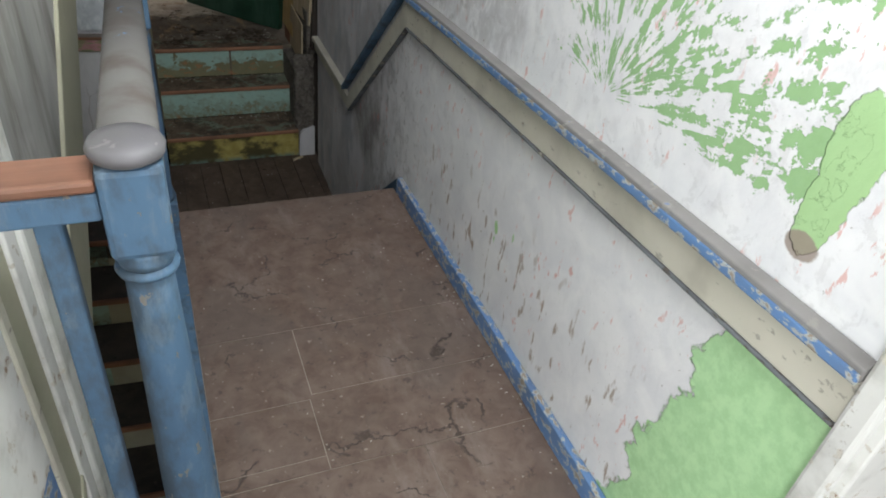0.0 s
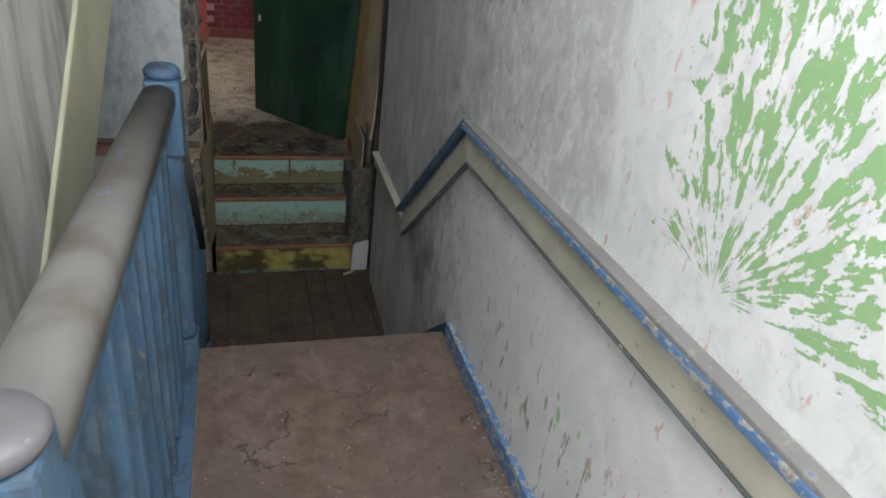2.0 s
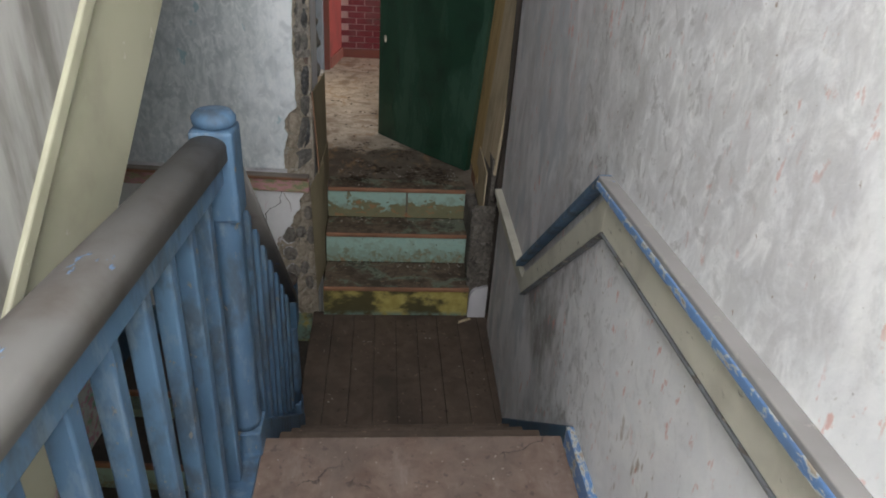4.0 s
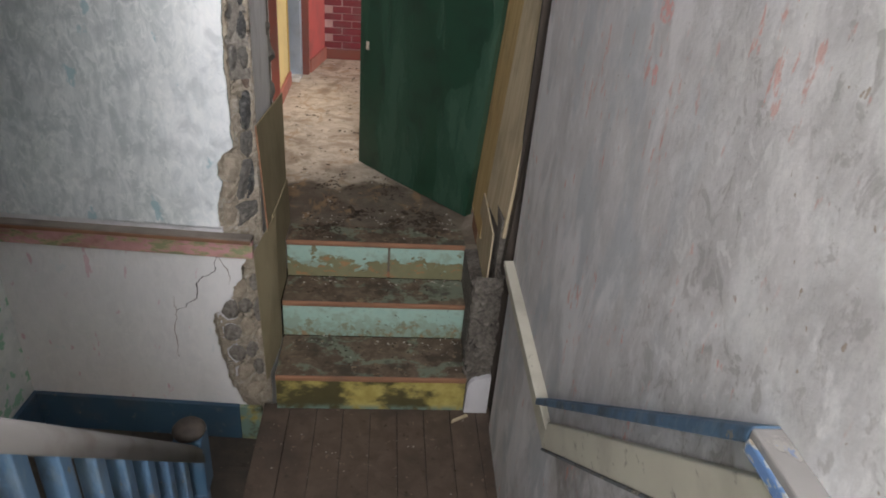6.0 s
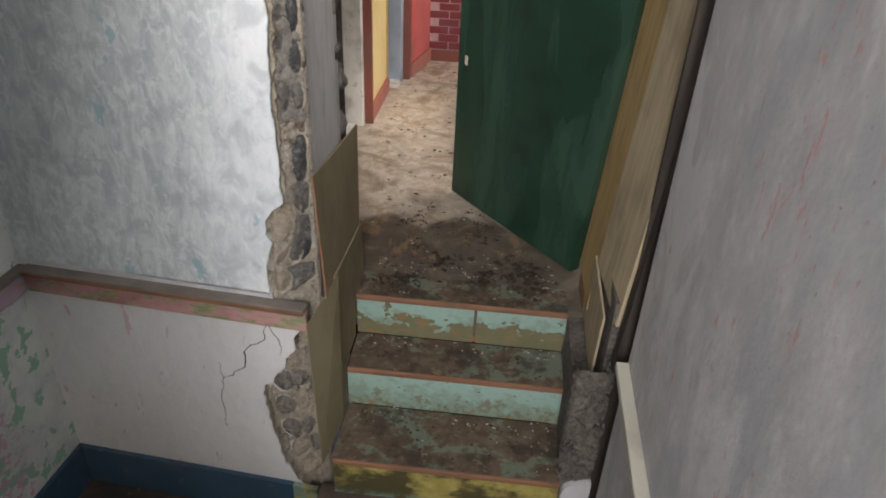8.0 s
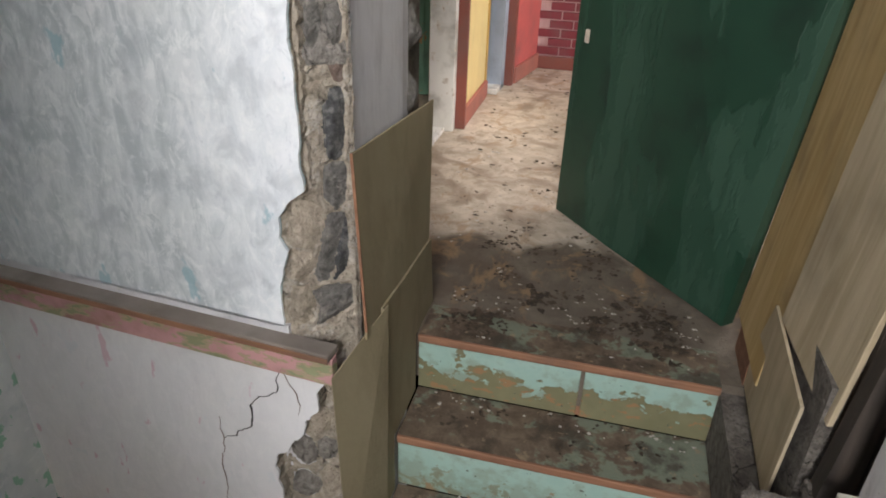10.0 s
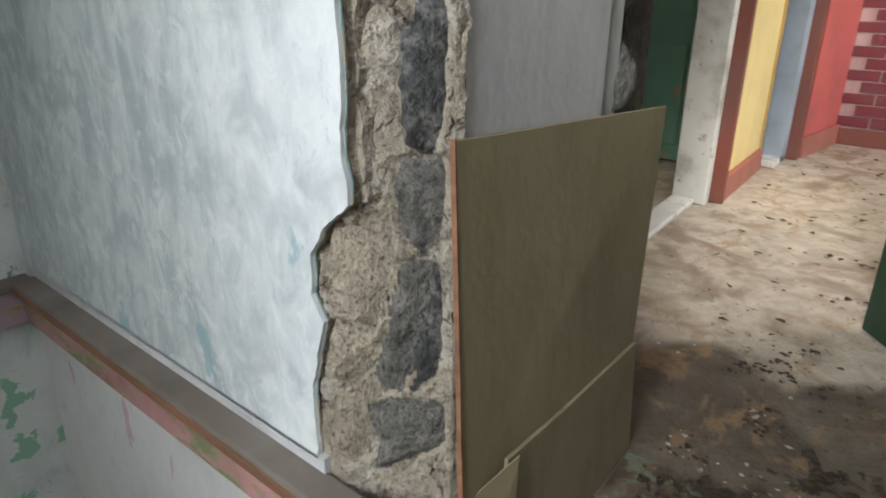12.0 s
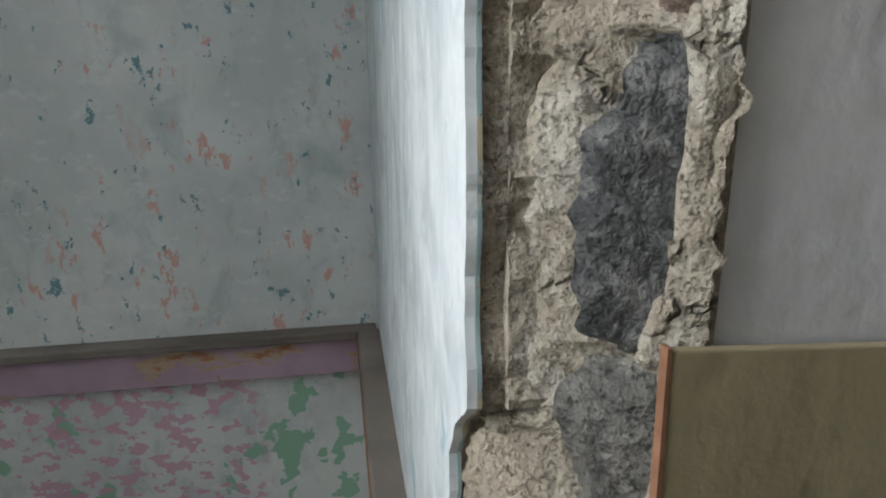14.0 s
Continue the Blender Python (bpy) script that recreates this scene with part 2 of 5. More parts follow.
def plaster_left():
    n = Nodes("flecked_white_plaster", 0.8)
    fine, mid = n.noise(60, 6), n.noise(7, 5)
    c = n.mix(n.step(mid, 0.3, 0.7), (0.56, 0.60, 0.585), (0.72, 0.745, 0.72))
    c = n.mix(n.mul(n.step(n.noise(13, 8, n.stretch(1, 1, 0.7, 33), 0.68, 0.5), 0.50, 0.66), 0.55), c, (0.40, 0.475, 0.47))
    c = n.mix(n.mul(n.step(n.noise(40, 8, n.stretch(1, 0.5, 1, 38), 0.7), 0.56, 0.64), 0.35), c, (0.84, 0.85, 0.83))
    up, down = n.step(n.z, 0.75, 0.77), n.step(n.z, 0.75, 0.73)
    red = n.mul(up, n.step(n.noise(30, 6, n.stretch(1, 1, 0.55, 3), 0.70), 0.580, 0.615), n.step(n.noise(7, 2), 0.40, 0.52))
    teal = n.mul(up, n.step(n.noise(34, 6, n.stretch(1, 1, 0.7, 13), 0.70), 0.605, 0.640))
    c = n.mix(n.mul(red, 0.7), c, (0.66, 0.28, 0.22))
    c = n.mix(n.mul(teal, 0.9), c, (0.10, 0.24, 0.30))
    green = n.mul(down, n.step(n.noise(15, 6, n.stretch(1, 1, 1, 29)), 0.575, 0.59))
    pink = n.mul(down, n.step(n.noise(44, 5, n.stretch(1, 0.8, 1.1, 41)), 0.53, 0.56), n.step(n.y, -0.10, -0.16))
    c = n.mix(green, c, (0.30, 0.52, 0.38))
    c = n.mix(n.mul(pink, 0.85), c, (0.62, 0.34, 0.45))
    return n.done(c, n.math("ADD", n.math("MULTIPLY", fine, 0.4), mid), 0.004, 0.5)


def plain_plaster(name, a, b, dirt, amount=0.5, fall=0.4):
    n = Nodes(name, 0.85)
    fine, mid = n.noise(60, 6), n.noise(4, 6, n.stretch(1, 1, 0.5), 0.6, 0.5)
    c = n.mix(n.step(mid, 0.3, 0.7), a, b)
    c = n.mix(n.mul(n.step(n.noise(9, 6, n.stretch(1.4, 1.4, fall, 5), 0.62), 0.46, 0.7), amount), c, dirt)
    return n.done(c, n.math("ADD", n.math("MULTIPLY", fine, 0.4), mid), 0.005, 0.5)


def old_paint(name, paint, wear, under, scale=14.0, level=0.6, rough=0.55, dirt=(0.12, 0.11, 0.10), dirt_amount=0.35, stretch=(1, 1, 1)):
    """Paint that has chipped down to what lies under it."""
    n = Nodes(name, rough)
    v = n.stretch(*stretch)
    fine, chip, big = n.noise(90, 5), n.noise(scale, 6, v, 0.62), n.noise(3.1, 4)
    c = n.mix(n.step(big, 0.3, 0.7), paint, tuple(min(1, p * 1.18) for p in paint))
    c = n.mix(n.mul(n.step(n.noise(8, 6, n.stretch(1, 1, 1, 4)), 0.45, 0.75), dirt_amount), c, dirt)
    m1, m2 = n.step(chip, level, level + 0.02), n.step(chip, level + 0.06, level + 0.08)
    c = n.mix(m1, c, wear)
    c = n.mix(m2, c, under)
    h = n.math("SUBTRACT", n.math("MULTIPLY", fine, 0.2), n.math("ADD", m1, m2))
    return n.done(c, h, 0.0015, 0.7, n.math("ADD", rough, n.math("MULTIPLY", m1, 0.2)))


def bare_wood(name, a, b, grain=(1, 1, 0.06), dirt=0.4, rough=0.75):
    n = Nodes(name, rough)
    g = n.noise(38, 6, n.stretch(*grain), 0.6, 0.4)
    c = n.mix(n.step(g, 0.3, 0.7), a, b)
    c = n.mix(n.mul(n.step(n.noise(5, 6), 0.45, 0.7), dirt), c, (0.06, 0.05, 0.04))
    return n.done(c, g, 0.002, 0.6)


def dirty_floor(name, a, b, dirt, level=0.5, lo=0.0):
    n = Nodes(name, 0.75)
    fine, mid, big = n.noise(120, 5), n.noise(14, 6, warp=0.4), n.noise(3.0, 5, warp=0.5)
    c = n.mix(n.step(mid, 0.3, 0.72), a, b)
    c = n.mix(n.mul(n.step(big, level - 0.1, level + 0.18), 0.75), c, dirt)
    spots = n.step(n.noise(46, 5, n.stretch(1, 1, 1, 8)), 0.66, 0.70)
    c = n.mix(n.mul(spots, 0.5), c, tuple(min(1, 2.2 * v) for v in b))
    c = n.mix(n.mul(n.step(n.noise(30, 5, n.stretch(1, 1, 1, 3)), 0.62, 0.7), 0.5), c, tuple(0.4 * v for v in dirt))
    return n.done(c, n.math("ADD", n.math("MULTIPLY", fine, 0.4), mid), 0.003, 0.7)


def stone_mat(name, a, b, pale, rough=0.7, amount=0.5, crumb=0.0):
    n = Nodes(name, rough)
    grain, fine, mid, big = n.noise(420, 5), n.noise(150, 6), n.noise(42, 7, warp=0.8), n.noise(11, 4)
    c = n.mix(n.step(mid, 0.3, 0.7), a, b)
    c = n.mix(n.mul(n.step(n.math("ADD", n.math("MULTIPLY", big, 0.6), n.math("MULTIPLY", n.noise(70, 6, n.stretch(1, 1, 1, 6)), 0.4)), 0.52, 0.60), amount), c, pale)
    c = n.mix(n.mul(n.step(fine, 0.56, 0.70), 0.55), c, tuple(0.45 * v for v in a))
    c = n.mix(n.mul(n.step(grain, 0.58, 0.70), 0.4), c, tuple(min(1, 1.35 * v) for v in b))
    pits = n.step(n.noise(230, 7, n.stretch(1, 1, 1, 18), 0.7), 0.57, 0.66)
    c = n.mix(n.mul(pits, 0.4), c, tuple(0.4 * v for v in a))
    h = n.math("ADD", n.math("MULTIPLY", fine, 0.8), n.math("ADD", mid, n.math("MULTIPLY", grain, 0.3)))
    h = n.math("SUBTRACT", h, n.math("MULTIPLY", pits, 0.5))
    if crumb:
        wv = n.t.nodes.new("ShaderNodeVectorMath")
        wv.operation = "ADD"
        n.put(wv.inputs[0], n.pos)
        n.put(wv.inputs[1], n.vec(n.math("MULTIPLY", n.noise(35, 4), 0.03), 0.0, n.math("MULTIPLY", n.noise(35, 4, n.stretch(1, 1, 1, 3)), 0.03)))
        gap = n.mul(n.step(n.cells(17, wv.outputs[0], "DISTANCE_TO_EDGE"), 0.035, 0.0), n.step(n.noise(12, 3, n.stretch(1, 1, 1, 12)), 0.50, 0.62))
        c = n.mix(n.mul(gap, crumb), c, tuple(0.18 * v for v in a))
        h = n.math("SUBTRACT", h, n.math("MULTIPLY", gap, 1.4))
    return n.done(c, h, 0.008, 1.0)


M_RIGHT, M_WASH, M_LEFT = plaster_right(), plaster_wash(), plaster_left()
M_GREY = plain_plaster("grey_dusty_plaster", (0.50, 0.50, 0.52), (0.64, 0.63, 0.64), (0.25, 0.24, 0.24))
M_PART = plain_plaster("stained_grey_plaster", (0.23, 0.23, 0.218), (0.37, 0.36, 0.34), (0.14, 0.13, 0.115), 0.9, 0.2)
M_HALL = plain_plaster("hall_white_plaster", (0.68, 0.68, 0.66), (0.78, 0.78, 0.76), (0.5, 0.5, 0.48), 0.3)
# Grey reveal plaster made paler, with a carried torch's light put into its colour.
M_REVEAL = plain_plaster("torch_lit_reveal_plaster", (0.62, 0.62, 0.65), (0.76, 0.76, 0.78), (0.42, 0.41, 0.42), 0.5)
M_CEIL = plain_plaster("ceiling_plaster", (0.55, 0.55, 0.53), (0.68, 0.68, 0.66), (0.35, 0.34, 0.32), 0.4)


def blue_mat():
    """Faded blue gloss, greyed by hands and dirt, chipped on the edges."""
    n = Nodes("worn_blue_paint", 0.5)
    fine, mid, big = n.noise(110, 6), n.noise(13, 8, n.stretch(1, 1, 0.45, 4), 0.66), n.noise(4, 5, n.stretch(1, 1, 0.6, 9), 0.6)
    c = n.mix(n.step(big, 0.35, 0.65), (0.052, 0.105, 0.178), (0.075, 0.148, 0.24))
    c = n.mix(n.mul(n.step(mid, 0.46, 0.64), 0.75), c, (0.05, 0.064, 0.077))
    c = n.mix(n.mul(n.step(n.noise(30, 8, n.stretch(1, 1, 0.3, 17), 0.7), 0.52, 0.62), 0.4), c, (0.15, 0.20, 0.245))
    chip = n.noise(34, 8, n.stretch(1, 1, 0.7, 2), 0.68)
    m = n.step(chip, 0.635, 0.65)
    c = n.mix(m, c, n.mix(mid, (0.10, 0.085, 0.07), (0.27, 0.25, 0.22)))
    return n.done(c, n.math("SUBTRACT", n.math("MULTIPLY", fine, 0.3), m), 0.0015, 0.7, n.math("ADD", 0.42, n.math("MULTIPLY", mid, 0.4)))


M_BLUE = blue_mat()
M_BLUE_CHIP = old_paint("chipped_blue_paint", (0.11, 0.21, 0.40), (0.44, 0.46, 0.45), (0.33, 0.28, 0.22), 55, 0.525, 0.55, stretch=(1, 0.5, 1))
M_DARKBLUE = old_paint("dark_blue_paint", (0.03, 0.075, 0.125), (0.08, 0.12, 0.16), (0.16, 0.15, 0.13), 20, 0.62, 0.6)
M_RAILTOP = old_paint("dusty_grey_blue_rail", (0.115, 0.11, 0.105), (0.12, 0.19, 0.30), (0.17, 0.12, 0.10), 24, 0.65, 0.65, (0.075, 0.06, 0.05), 0.9, (1, 0.4, 1))
M_CAP = old_paint("rubbed_bare_cap", (0.13, 0.125, 0.135), (0.21, 0.195, 0.20), (0.11, 0.16, 0.24), 30, 0.60, 0.45)
M_REDWOOD = bare_wood("rubbed_red_brown_wood", (0.19, 0.085, 0.05), (0.27, 0.13, 0.085), (0.06, 1, 1), 0.55, 0.5)
M_CREAM = old_paint("cream_paint", (0.52, 0.50, 0.42), (0.40, 0.38, 0.32), (0.22, 0.19, 0.155), 42, 0.62, 0.5, (0.25, 0.23, 0.19), 0.38, (1, 0.6, 1.3))
M_OLIVE = old_paint("olive_cream_paint", (0.33, 0.32, 0.235), (0.52, 0.50, 0.42), (0.25, 0.22, 0.18), 18, 0.66, 0.55, (0.2, 0.18, 0.13), 0.35)
M_SHELF = old_paint("dusty_grey_shelf", (0.21, 0.20, 0.195), (0.28, 0.27, 0.25), (0.18, 0.22, 0.32), 22, 0.62, 0.85)
# Blue-grey dirt plus the shadow line below the dado board, as one dark colour.
M_RAIL_SHADE = old_paint("blue_grey_dirt_and_shade", (0.13, 0.14, 0.15), (0.09, 0.08, 0.07), (0.35, 0.33, 0.28), 40, 0.55, 0.7, (0.05, 0.045, 0.04), 0.6, (1, 0.5, 1))
M_WHITE = old_paint("peeling_white_paint", (0.62, 0.62, 0.59), (0.55, 0.52, 0.46), (0.28, 0.20, 0.14), 26, 0.60, 0.5, (0.24, 0.23, 0.20), 0.85)


def lino_mat():
    """Brown lino, rubbed grey, with dark dirt and hair cracks."""
    n = Nodes("brown_lino", 0.6)
    fine, mid, big = n.noise(130, 5), n.noise(17, 8, None, 0.66, 0.5), n.noise(3.4, 6, n.stretch(1, 0.7, 1, 3), 0.6, 0.6)
    c = n.mix(n.step(mid, 0.3, 0.7), (0.125, 0.082, 0.062), (0.195, 0.142, 0.116))
    c = n.mix(n.mul(n.step(big, 0.46, 0.64), 0.75), c, n.mix(mid, (0.095, 0.072, 0.06), (0.17, 0.13, 0.11)))
    c = n.mix(n.mul(n.step(n.noise(7, 8, n.stretch(1, 0.4, 1, 14), 0.68), 0.53, 0.66), 0.55), c, (0.25, 0.203, 0.178))
    warped = n.vec(n.math("ADD", n.x, n.math("MULTIPLY", n.noise(14, 5), 0.16)), n.math("ADD", n.y, n.math("MULTIPLY", n.noise(14, 5, n.stretch(1, 1, 1, 6)), 0.16)), 0.0)
    gap = n.mul(n.step(n.cells(3.6, warped, "DISTANCE_TO_EDGE"), 0.014, 0.004), n.step(n.noise(6, 3, n.stretch(1, 1, 1, 9)), 0.52, 0.58))
    c = n.mix(n.mul(gap, 0.8), c, (0.05, 0.038, 0.03))
    c = n.mix(n.mul(n.step(n.noise(60, 5, n.stretch(1, 1, 1, 8)), 0.66, 0.70), 0.6), c, (0.40, 0.35, 0.30))
    c = n.mix(n.mul(n.step(n.noise(33, 6, n.stretch(1, 1, 1, 3), 0.65), 0.58, 0.68), 0.6), c, (0.06, 0.045, 0.037))
    h = n.math("SUBTRACT", n.math("ADD", n.math("MULTIPLY", fine, 0.3), mid), gap)
    return n.done(c, h, 0.003, 0.7, n.math("SUBTRACT", 0.75, n.math("MULTIPLY", big, 0.3)))


M_LINO = lino_mat()
M_LOWFLOOR = dirty_floor("dark_brown_boards", (0.08, 0.056, 0.04), (0.12, 0.086, 0.063), (0.05, 0.037, 0.028), 0.5)
M_DARKFLOOR = dirty_floor("near_black_floor", (0.055, 0.045, 0.036), (0.085, 0.068, 0.05), (0.03, 0.024, 0.02), 0.5)


def room_floor():
    n = Nodes("dusty_pale_floor", 0.85)
    fine, mid, big = n.noise(120, 5), n.noise(16, 6, warp=0.5), n.noise(4.5, 6, warp=0.8)
    c = n.mix(n.step(mid, 0.3, 0.72), (0.41, 0.35, 0.275), (0.60, 0.53, 0.435))
    c = n.mix(n.mul(n.step(big, 0.50, 0.66), 0.7), c, (0.24, 0.175, 0.12))
    # Trodden dirt by the doorway, darkened further by the shade lying there.
    trod_shade = n.math("ADD", n.step(n.y, 1.30, 0.70), n.math("MULTIPLY", n.math("SUBTRACT", big, 0.5), 1.6))
    c = n.mix(n.mul(n.step(trod_shade, 0.25, 0.75), 0.85), c, n.mix(mid, (0.045, 0.035, 0.025), (0.105, 0.082, 0.058)))
    c = n.mix(n.mul(n.step(n.noise(9, 8, n.stretch(1, 0.7, 1, 22), 0.68, 0.6), 0.52, 0.64), 0.6), c, (0.33, 0.21, 0.11))
    spots = n.step(n.noise(38, 8, n.stretch(1, 1, 1, 8), 0.7), 0.60, 0.66)
    c = n.mix(n.mul(spots, 0.7), c, (0.075, 0.055, 0.038))
    return n.done(c, n.math("ADD", n.math("MULTIPLY", fine, 0.5), mid), 0.006, 0.9)


M_ROOMFLOOR = room_floor()


def tread_mat():
    """Brown boards under grime, with remains of green paint."""
    n = Nodes("grimy_green_tread", 0.8)
    fine, mid, big = n.noise(120, 5), n.noise(20, 8, None, 0.66, 0.4), n.noise(5, 6, n.stretch(1, 1.6, 1, 4), 0.62, 0.5)
    c = n.mix(n.step(mid, 0.32, 0.68), (0.085, 0.06, 0.04), (0.17, 0.125, 0.085))
    c = n.mix(n.mul(n.step(n.math("ADD", big, n.math("MULTIPLY", n.math("SUBTRACT", mid, 0.5), 0.5)), 0.52, 0.58), 0.75), c, (0.17, 0.215, 0.16))
    c = n.mix(n.mul(n.step(n.noise(9, 7, n.stretch(1, 1, 1, 31), 0.66), 0.47, 0.62), 0.8), c, (0.045, 0.034, 0.024))
    c = n.mix(n.mul(n.step(n.noise(30, 7, n.stretch(1, 1, 1, 12), 0.68), 0.60, 0.66), 0.7), c, (0.27, 0.20, 0.125))
    return n.done(c, n.math("ADD", n.math("MULTIPLY", fine, 0.5), mid), 0.004, 0.8)


M_TREAD = tread_mat()
M_NOSE = bare_wood("worn_red_brown_nosing", (0.20, 0.092, 0.05), (0.30, 0.15, 0.085), (0.06, 1, 1), 0.4)


def mint_riser():
    n = Nodes("worn_mint_riser", 0.5)
    fine, mid, blot = n.noise(110, 5), n.noise(22, 6), n.noise(11, 6, n.stretch(1, 1, 1.3, 5), 0.6)
    u = n.math("FRACT", n.math("DIVIDE", n.math("SUBTRACT", n.z, 0.0), 0.18))
    c = n.mix(n.step(mid, 0.35, 0.7), (0.29, 0.44, 0.385), (0.36, 0.52, 0.45))
    c = n.mix(n.mul(n.step(n.math("SUBTRACT", mid, n.math("MULTIPLY", u, 0.35)), 0.22, 0.45), 0.5), c, (0.13, 0.14, 0.085))
    m = n.math("SUBTRACT", n.math("MULTIPLY", blot, 1.25), n.math("MULTIPLY", u, 0.62))
    worn = n.mul(n.step(m, 0.36, 0.375), n.step(n.z, 0.358, 0.362))
    rub = n.mul(n.step(m, 0.40, 0.46), n.step(n.noise(48, 6, n.stretch(1, 1, 1, 15), 0.68), 0.47, 0.53), n.step(n.z, 0.362, 0.358), 0.75)
    bare = n.mul(n.step(n.noise(26, 5, n.stretch(1, 1, 2, 9)), 0.58, 0.60), n.most(worn, rub))
    c = n.mix(n.most(worn, rub), c, n.mix(mid, (0.13, 0.125, 0.065), (0.22, 0.21, 0.12)))
    c = n.mix(n.mul(bare, 0.8), c, (0.30, 0.155, 0.07))
    pits = n.step(n.noise(60, 4, n.stretch(1, 1, 1, 2)), 0.68, 0.70)
    c = n.mix(pits, c, (0.08, 0.085, 0.06))
    return n.done(c, n.math("SUBTRACT", n.math("MULTIPLY", fine, 0.2), n.most(worn, pits)), 0.0015, 0.8)


def yellow_riser():
    n = Nodes("mouldy_yellow_riser", 0.55)
    fine, mid = n.noise(110, 5), n.noise(22, 6)
    c = n.mix(n.step(mid, 0.3, 0.7), (0.33, 0.27, 0.07), (0.46, 0.39, 0.13))
    mould = n.math("ADD", n.noise(6, 6, n.stretch(1, 1, 1.6, 4), 0.62), n.math("MULTIPLY", n.step(n.x, -0.45, -0.6), 0.10))
    c = n.mix(n.mul(n.step(mould, 0.46, 0.62), 0.92), c, (0.05, 0.045, 0.022))
    c = n.mix(n.mul(n.step(n.z, 0.035, 0.0), n.step(mid, 0.35, 0.6)), c, (0.16, 0.25, 0.21))
    return n.done(c, n.math("ADD", n.math("MULTIPLY", fine, 0.3), mid), 0.0015, 0.6)


M_MINT = mint_riser()
M_YELLOW = yellow_riser()
# Upright streaks in wear and dirt colours also paint the gloss's wavy sheen.
M_DOOR = old_paint("dark_green_door_paint", (0.011, 0.044, 0.025), (0.015, 0.055, 0.032), (0.024, 0.068, 0.042), 5, 0.50, 0.45, (0.007, 0.022, 0.014), 0.8, (1, 1, 0.3))
M_POST = bare_wood("yellow_pine_post", (0.46, 0.31, 0.12), (0.60, 0.44, 0.21), (1, 1, 0.06), 0.3)
M_PALEWOOD = bare_wood("pale_grey_board", (0.40, 0.32, 0.20), (0.54, 0.45, 0.31), (1, 1, 0.06), 0.25)
# Dark wood of a newel cap; also the shade in gaps by the door frame.
M_DARKWOOD_SHADE = bare_wood("dark_wood_and_gap_shade", (0.025, 0.02, 0.016), (0.06, 0.045, 0.035), (1, 1, 0.06), 0.3)
M_BOARD = plain_plaster("olive_fibreboard", (0.265, 0.218, 0.13), (0.315, 0.268, 0.168), (0.205, 0.168, 0.097), 0.5, 0.7)
M_PINKRAIL = old_paint("layered_pink_rail_paint", (0.46, 0.25, 0.245), (0.38, 0.31, 0.20), (0.25, 0.27, 0.15), 26, 0.49, 0.6, (0.20, 0.10, 0.06), 0.75, (0.5, 0.5, 1.5))
M_MAUVE = old_paint("mauve_rail_paint", (0.40, 0.29, 0.36), (0.45, 0.34, 0.24), (0.40, 0.18, 0.09), 15, 0.58, 0.6, stretch=(1, 0.5, 1.4))
M_RAILWOOD = bare_wood("dusty_brown_ledge", (0.18, 0.15, 0.125), (0.265, 0.235, 0.205), (0.1, 0.1, 1), 0.4, 0.9)
M_MORTAR = stone_mat("sandy_lime_mortar", (0.29, 0.245, 0.19), (0.46, 0.405, 0.325), (0.55, 0.52, 0.47), 0.95, 0.45, 0.85)
M_RIM = old_paint("teal_paint_rim", (0.27, 0.37, 0.38), (0.40, 0.40, 0.34), (0.42, 0.36, 0.26), 30, 0.5, 0.7)
M_STONE_BROWN = stone_mat("red_brown_stone", (0.14, 0.095, 0.075), (0.22, 0.16, 0.13), (0.33, 0.28, 0.24), 0.8, 0.4)
M_STONE = stone_mat("dark_grey_stone", (0.034, 0.036, 0.038), (0.088, 0.09, 0.09), (0.28, 0.275, 0.26), 0.5, 0.5)
M_STONE_MID = stone_mat("mid_grey_stone", (0.105, 0.10, 0.092), (0.20, 0.19, 0.17), (0.36, 0.335, 0.29), 0.75, 0.5)
M_STONE_TAN = stone_mat("tan_stone", (0.37, 0.31, 0.24), (0.48, 0.415, 0.33), (0.30, 0.26, 0.2), 0.85, 0.4)
M_BRICK = old_paint("dark_red_painted_brick", (0.17, 0.018, 0.028), (0.24, 0.05, 0.06), (0.4, 0.2, 0.18), 20, 0.66, 0.5)
M_JOINT = plain_plaster("pinkish_mortar_joint", (0.50, 0.33, 0.32), (0.60, 0.44, 0.42), (0.3, 0.12, 0.12), 0.4)
M_REDWALL = old_paint("red_wall_paint", (0.50, 0.11, 0.10), (0.56, 0.20, 0.17), (0.5, 0.35, 0.3), 12, 0.68, 0.6)
M_REDTRIM = old_paint("red_brown_trim", (0.19, 0.055, 0.04), (0.28, 0.13, 0.09), (0.35, 0.27, 0.2), 24, 0.66, 0.5)
M_SALMON = old_paint("salmon_skirting", (0.36, 0.13, 0.10), (0.42, 0.22, 0.17), (0.4, 0.3, 0.24), 24, 0.64, 0.6)
M_YELLOWWALL = old_paint("pale_yellow_wall", (0.72, 0.59, 0.27), (0.66, 0.56, 0.34), (0.5, 0.45, 0.35), 10, 0.7, 0.6, (0.4, 0.33, 0.18), 0.2)
M_OCHRE = old_paint("ochre_trim", (0.47, 0.30, 0.07), (0.45, 0.34, 0.16), (0.3, 0.22, 0.12), 20, 0.68, 0.5)
M_BLUEGREY = old_paint("blue_grey_wall", (0.30, 0.36, 0.44), (0.36, 0.40, 0.45), (0.4, 0.4, 0.4), 12, 0.68, 0.6)
M_GREENDOOR = old_paint("faded_green_panel_paint", (0.19, 0.40, 0.30), (0.52, 0.30, 0.16), (0.5, 0.42, 0.32), 8, 0.62, 0.6)
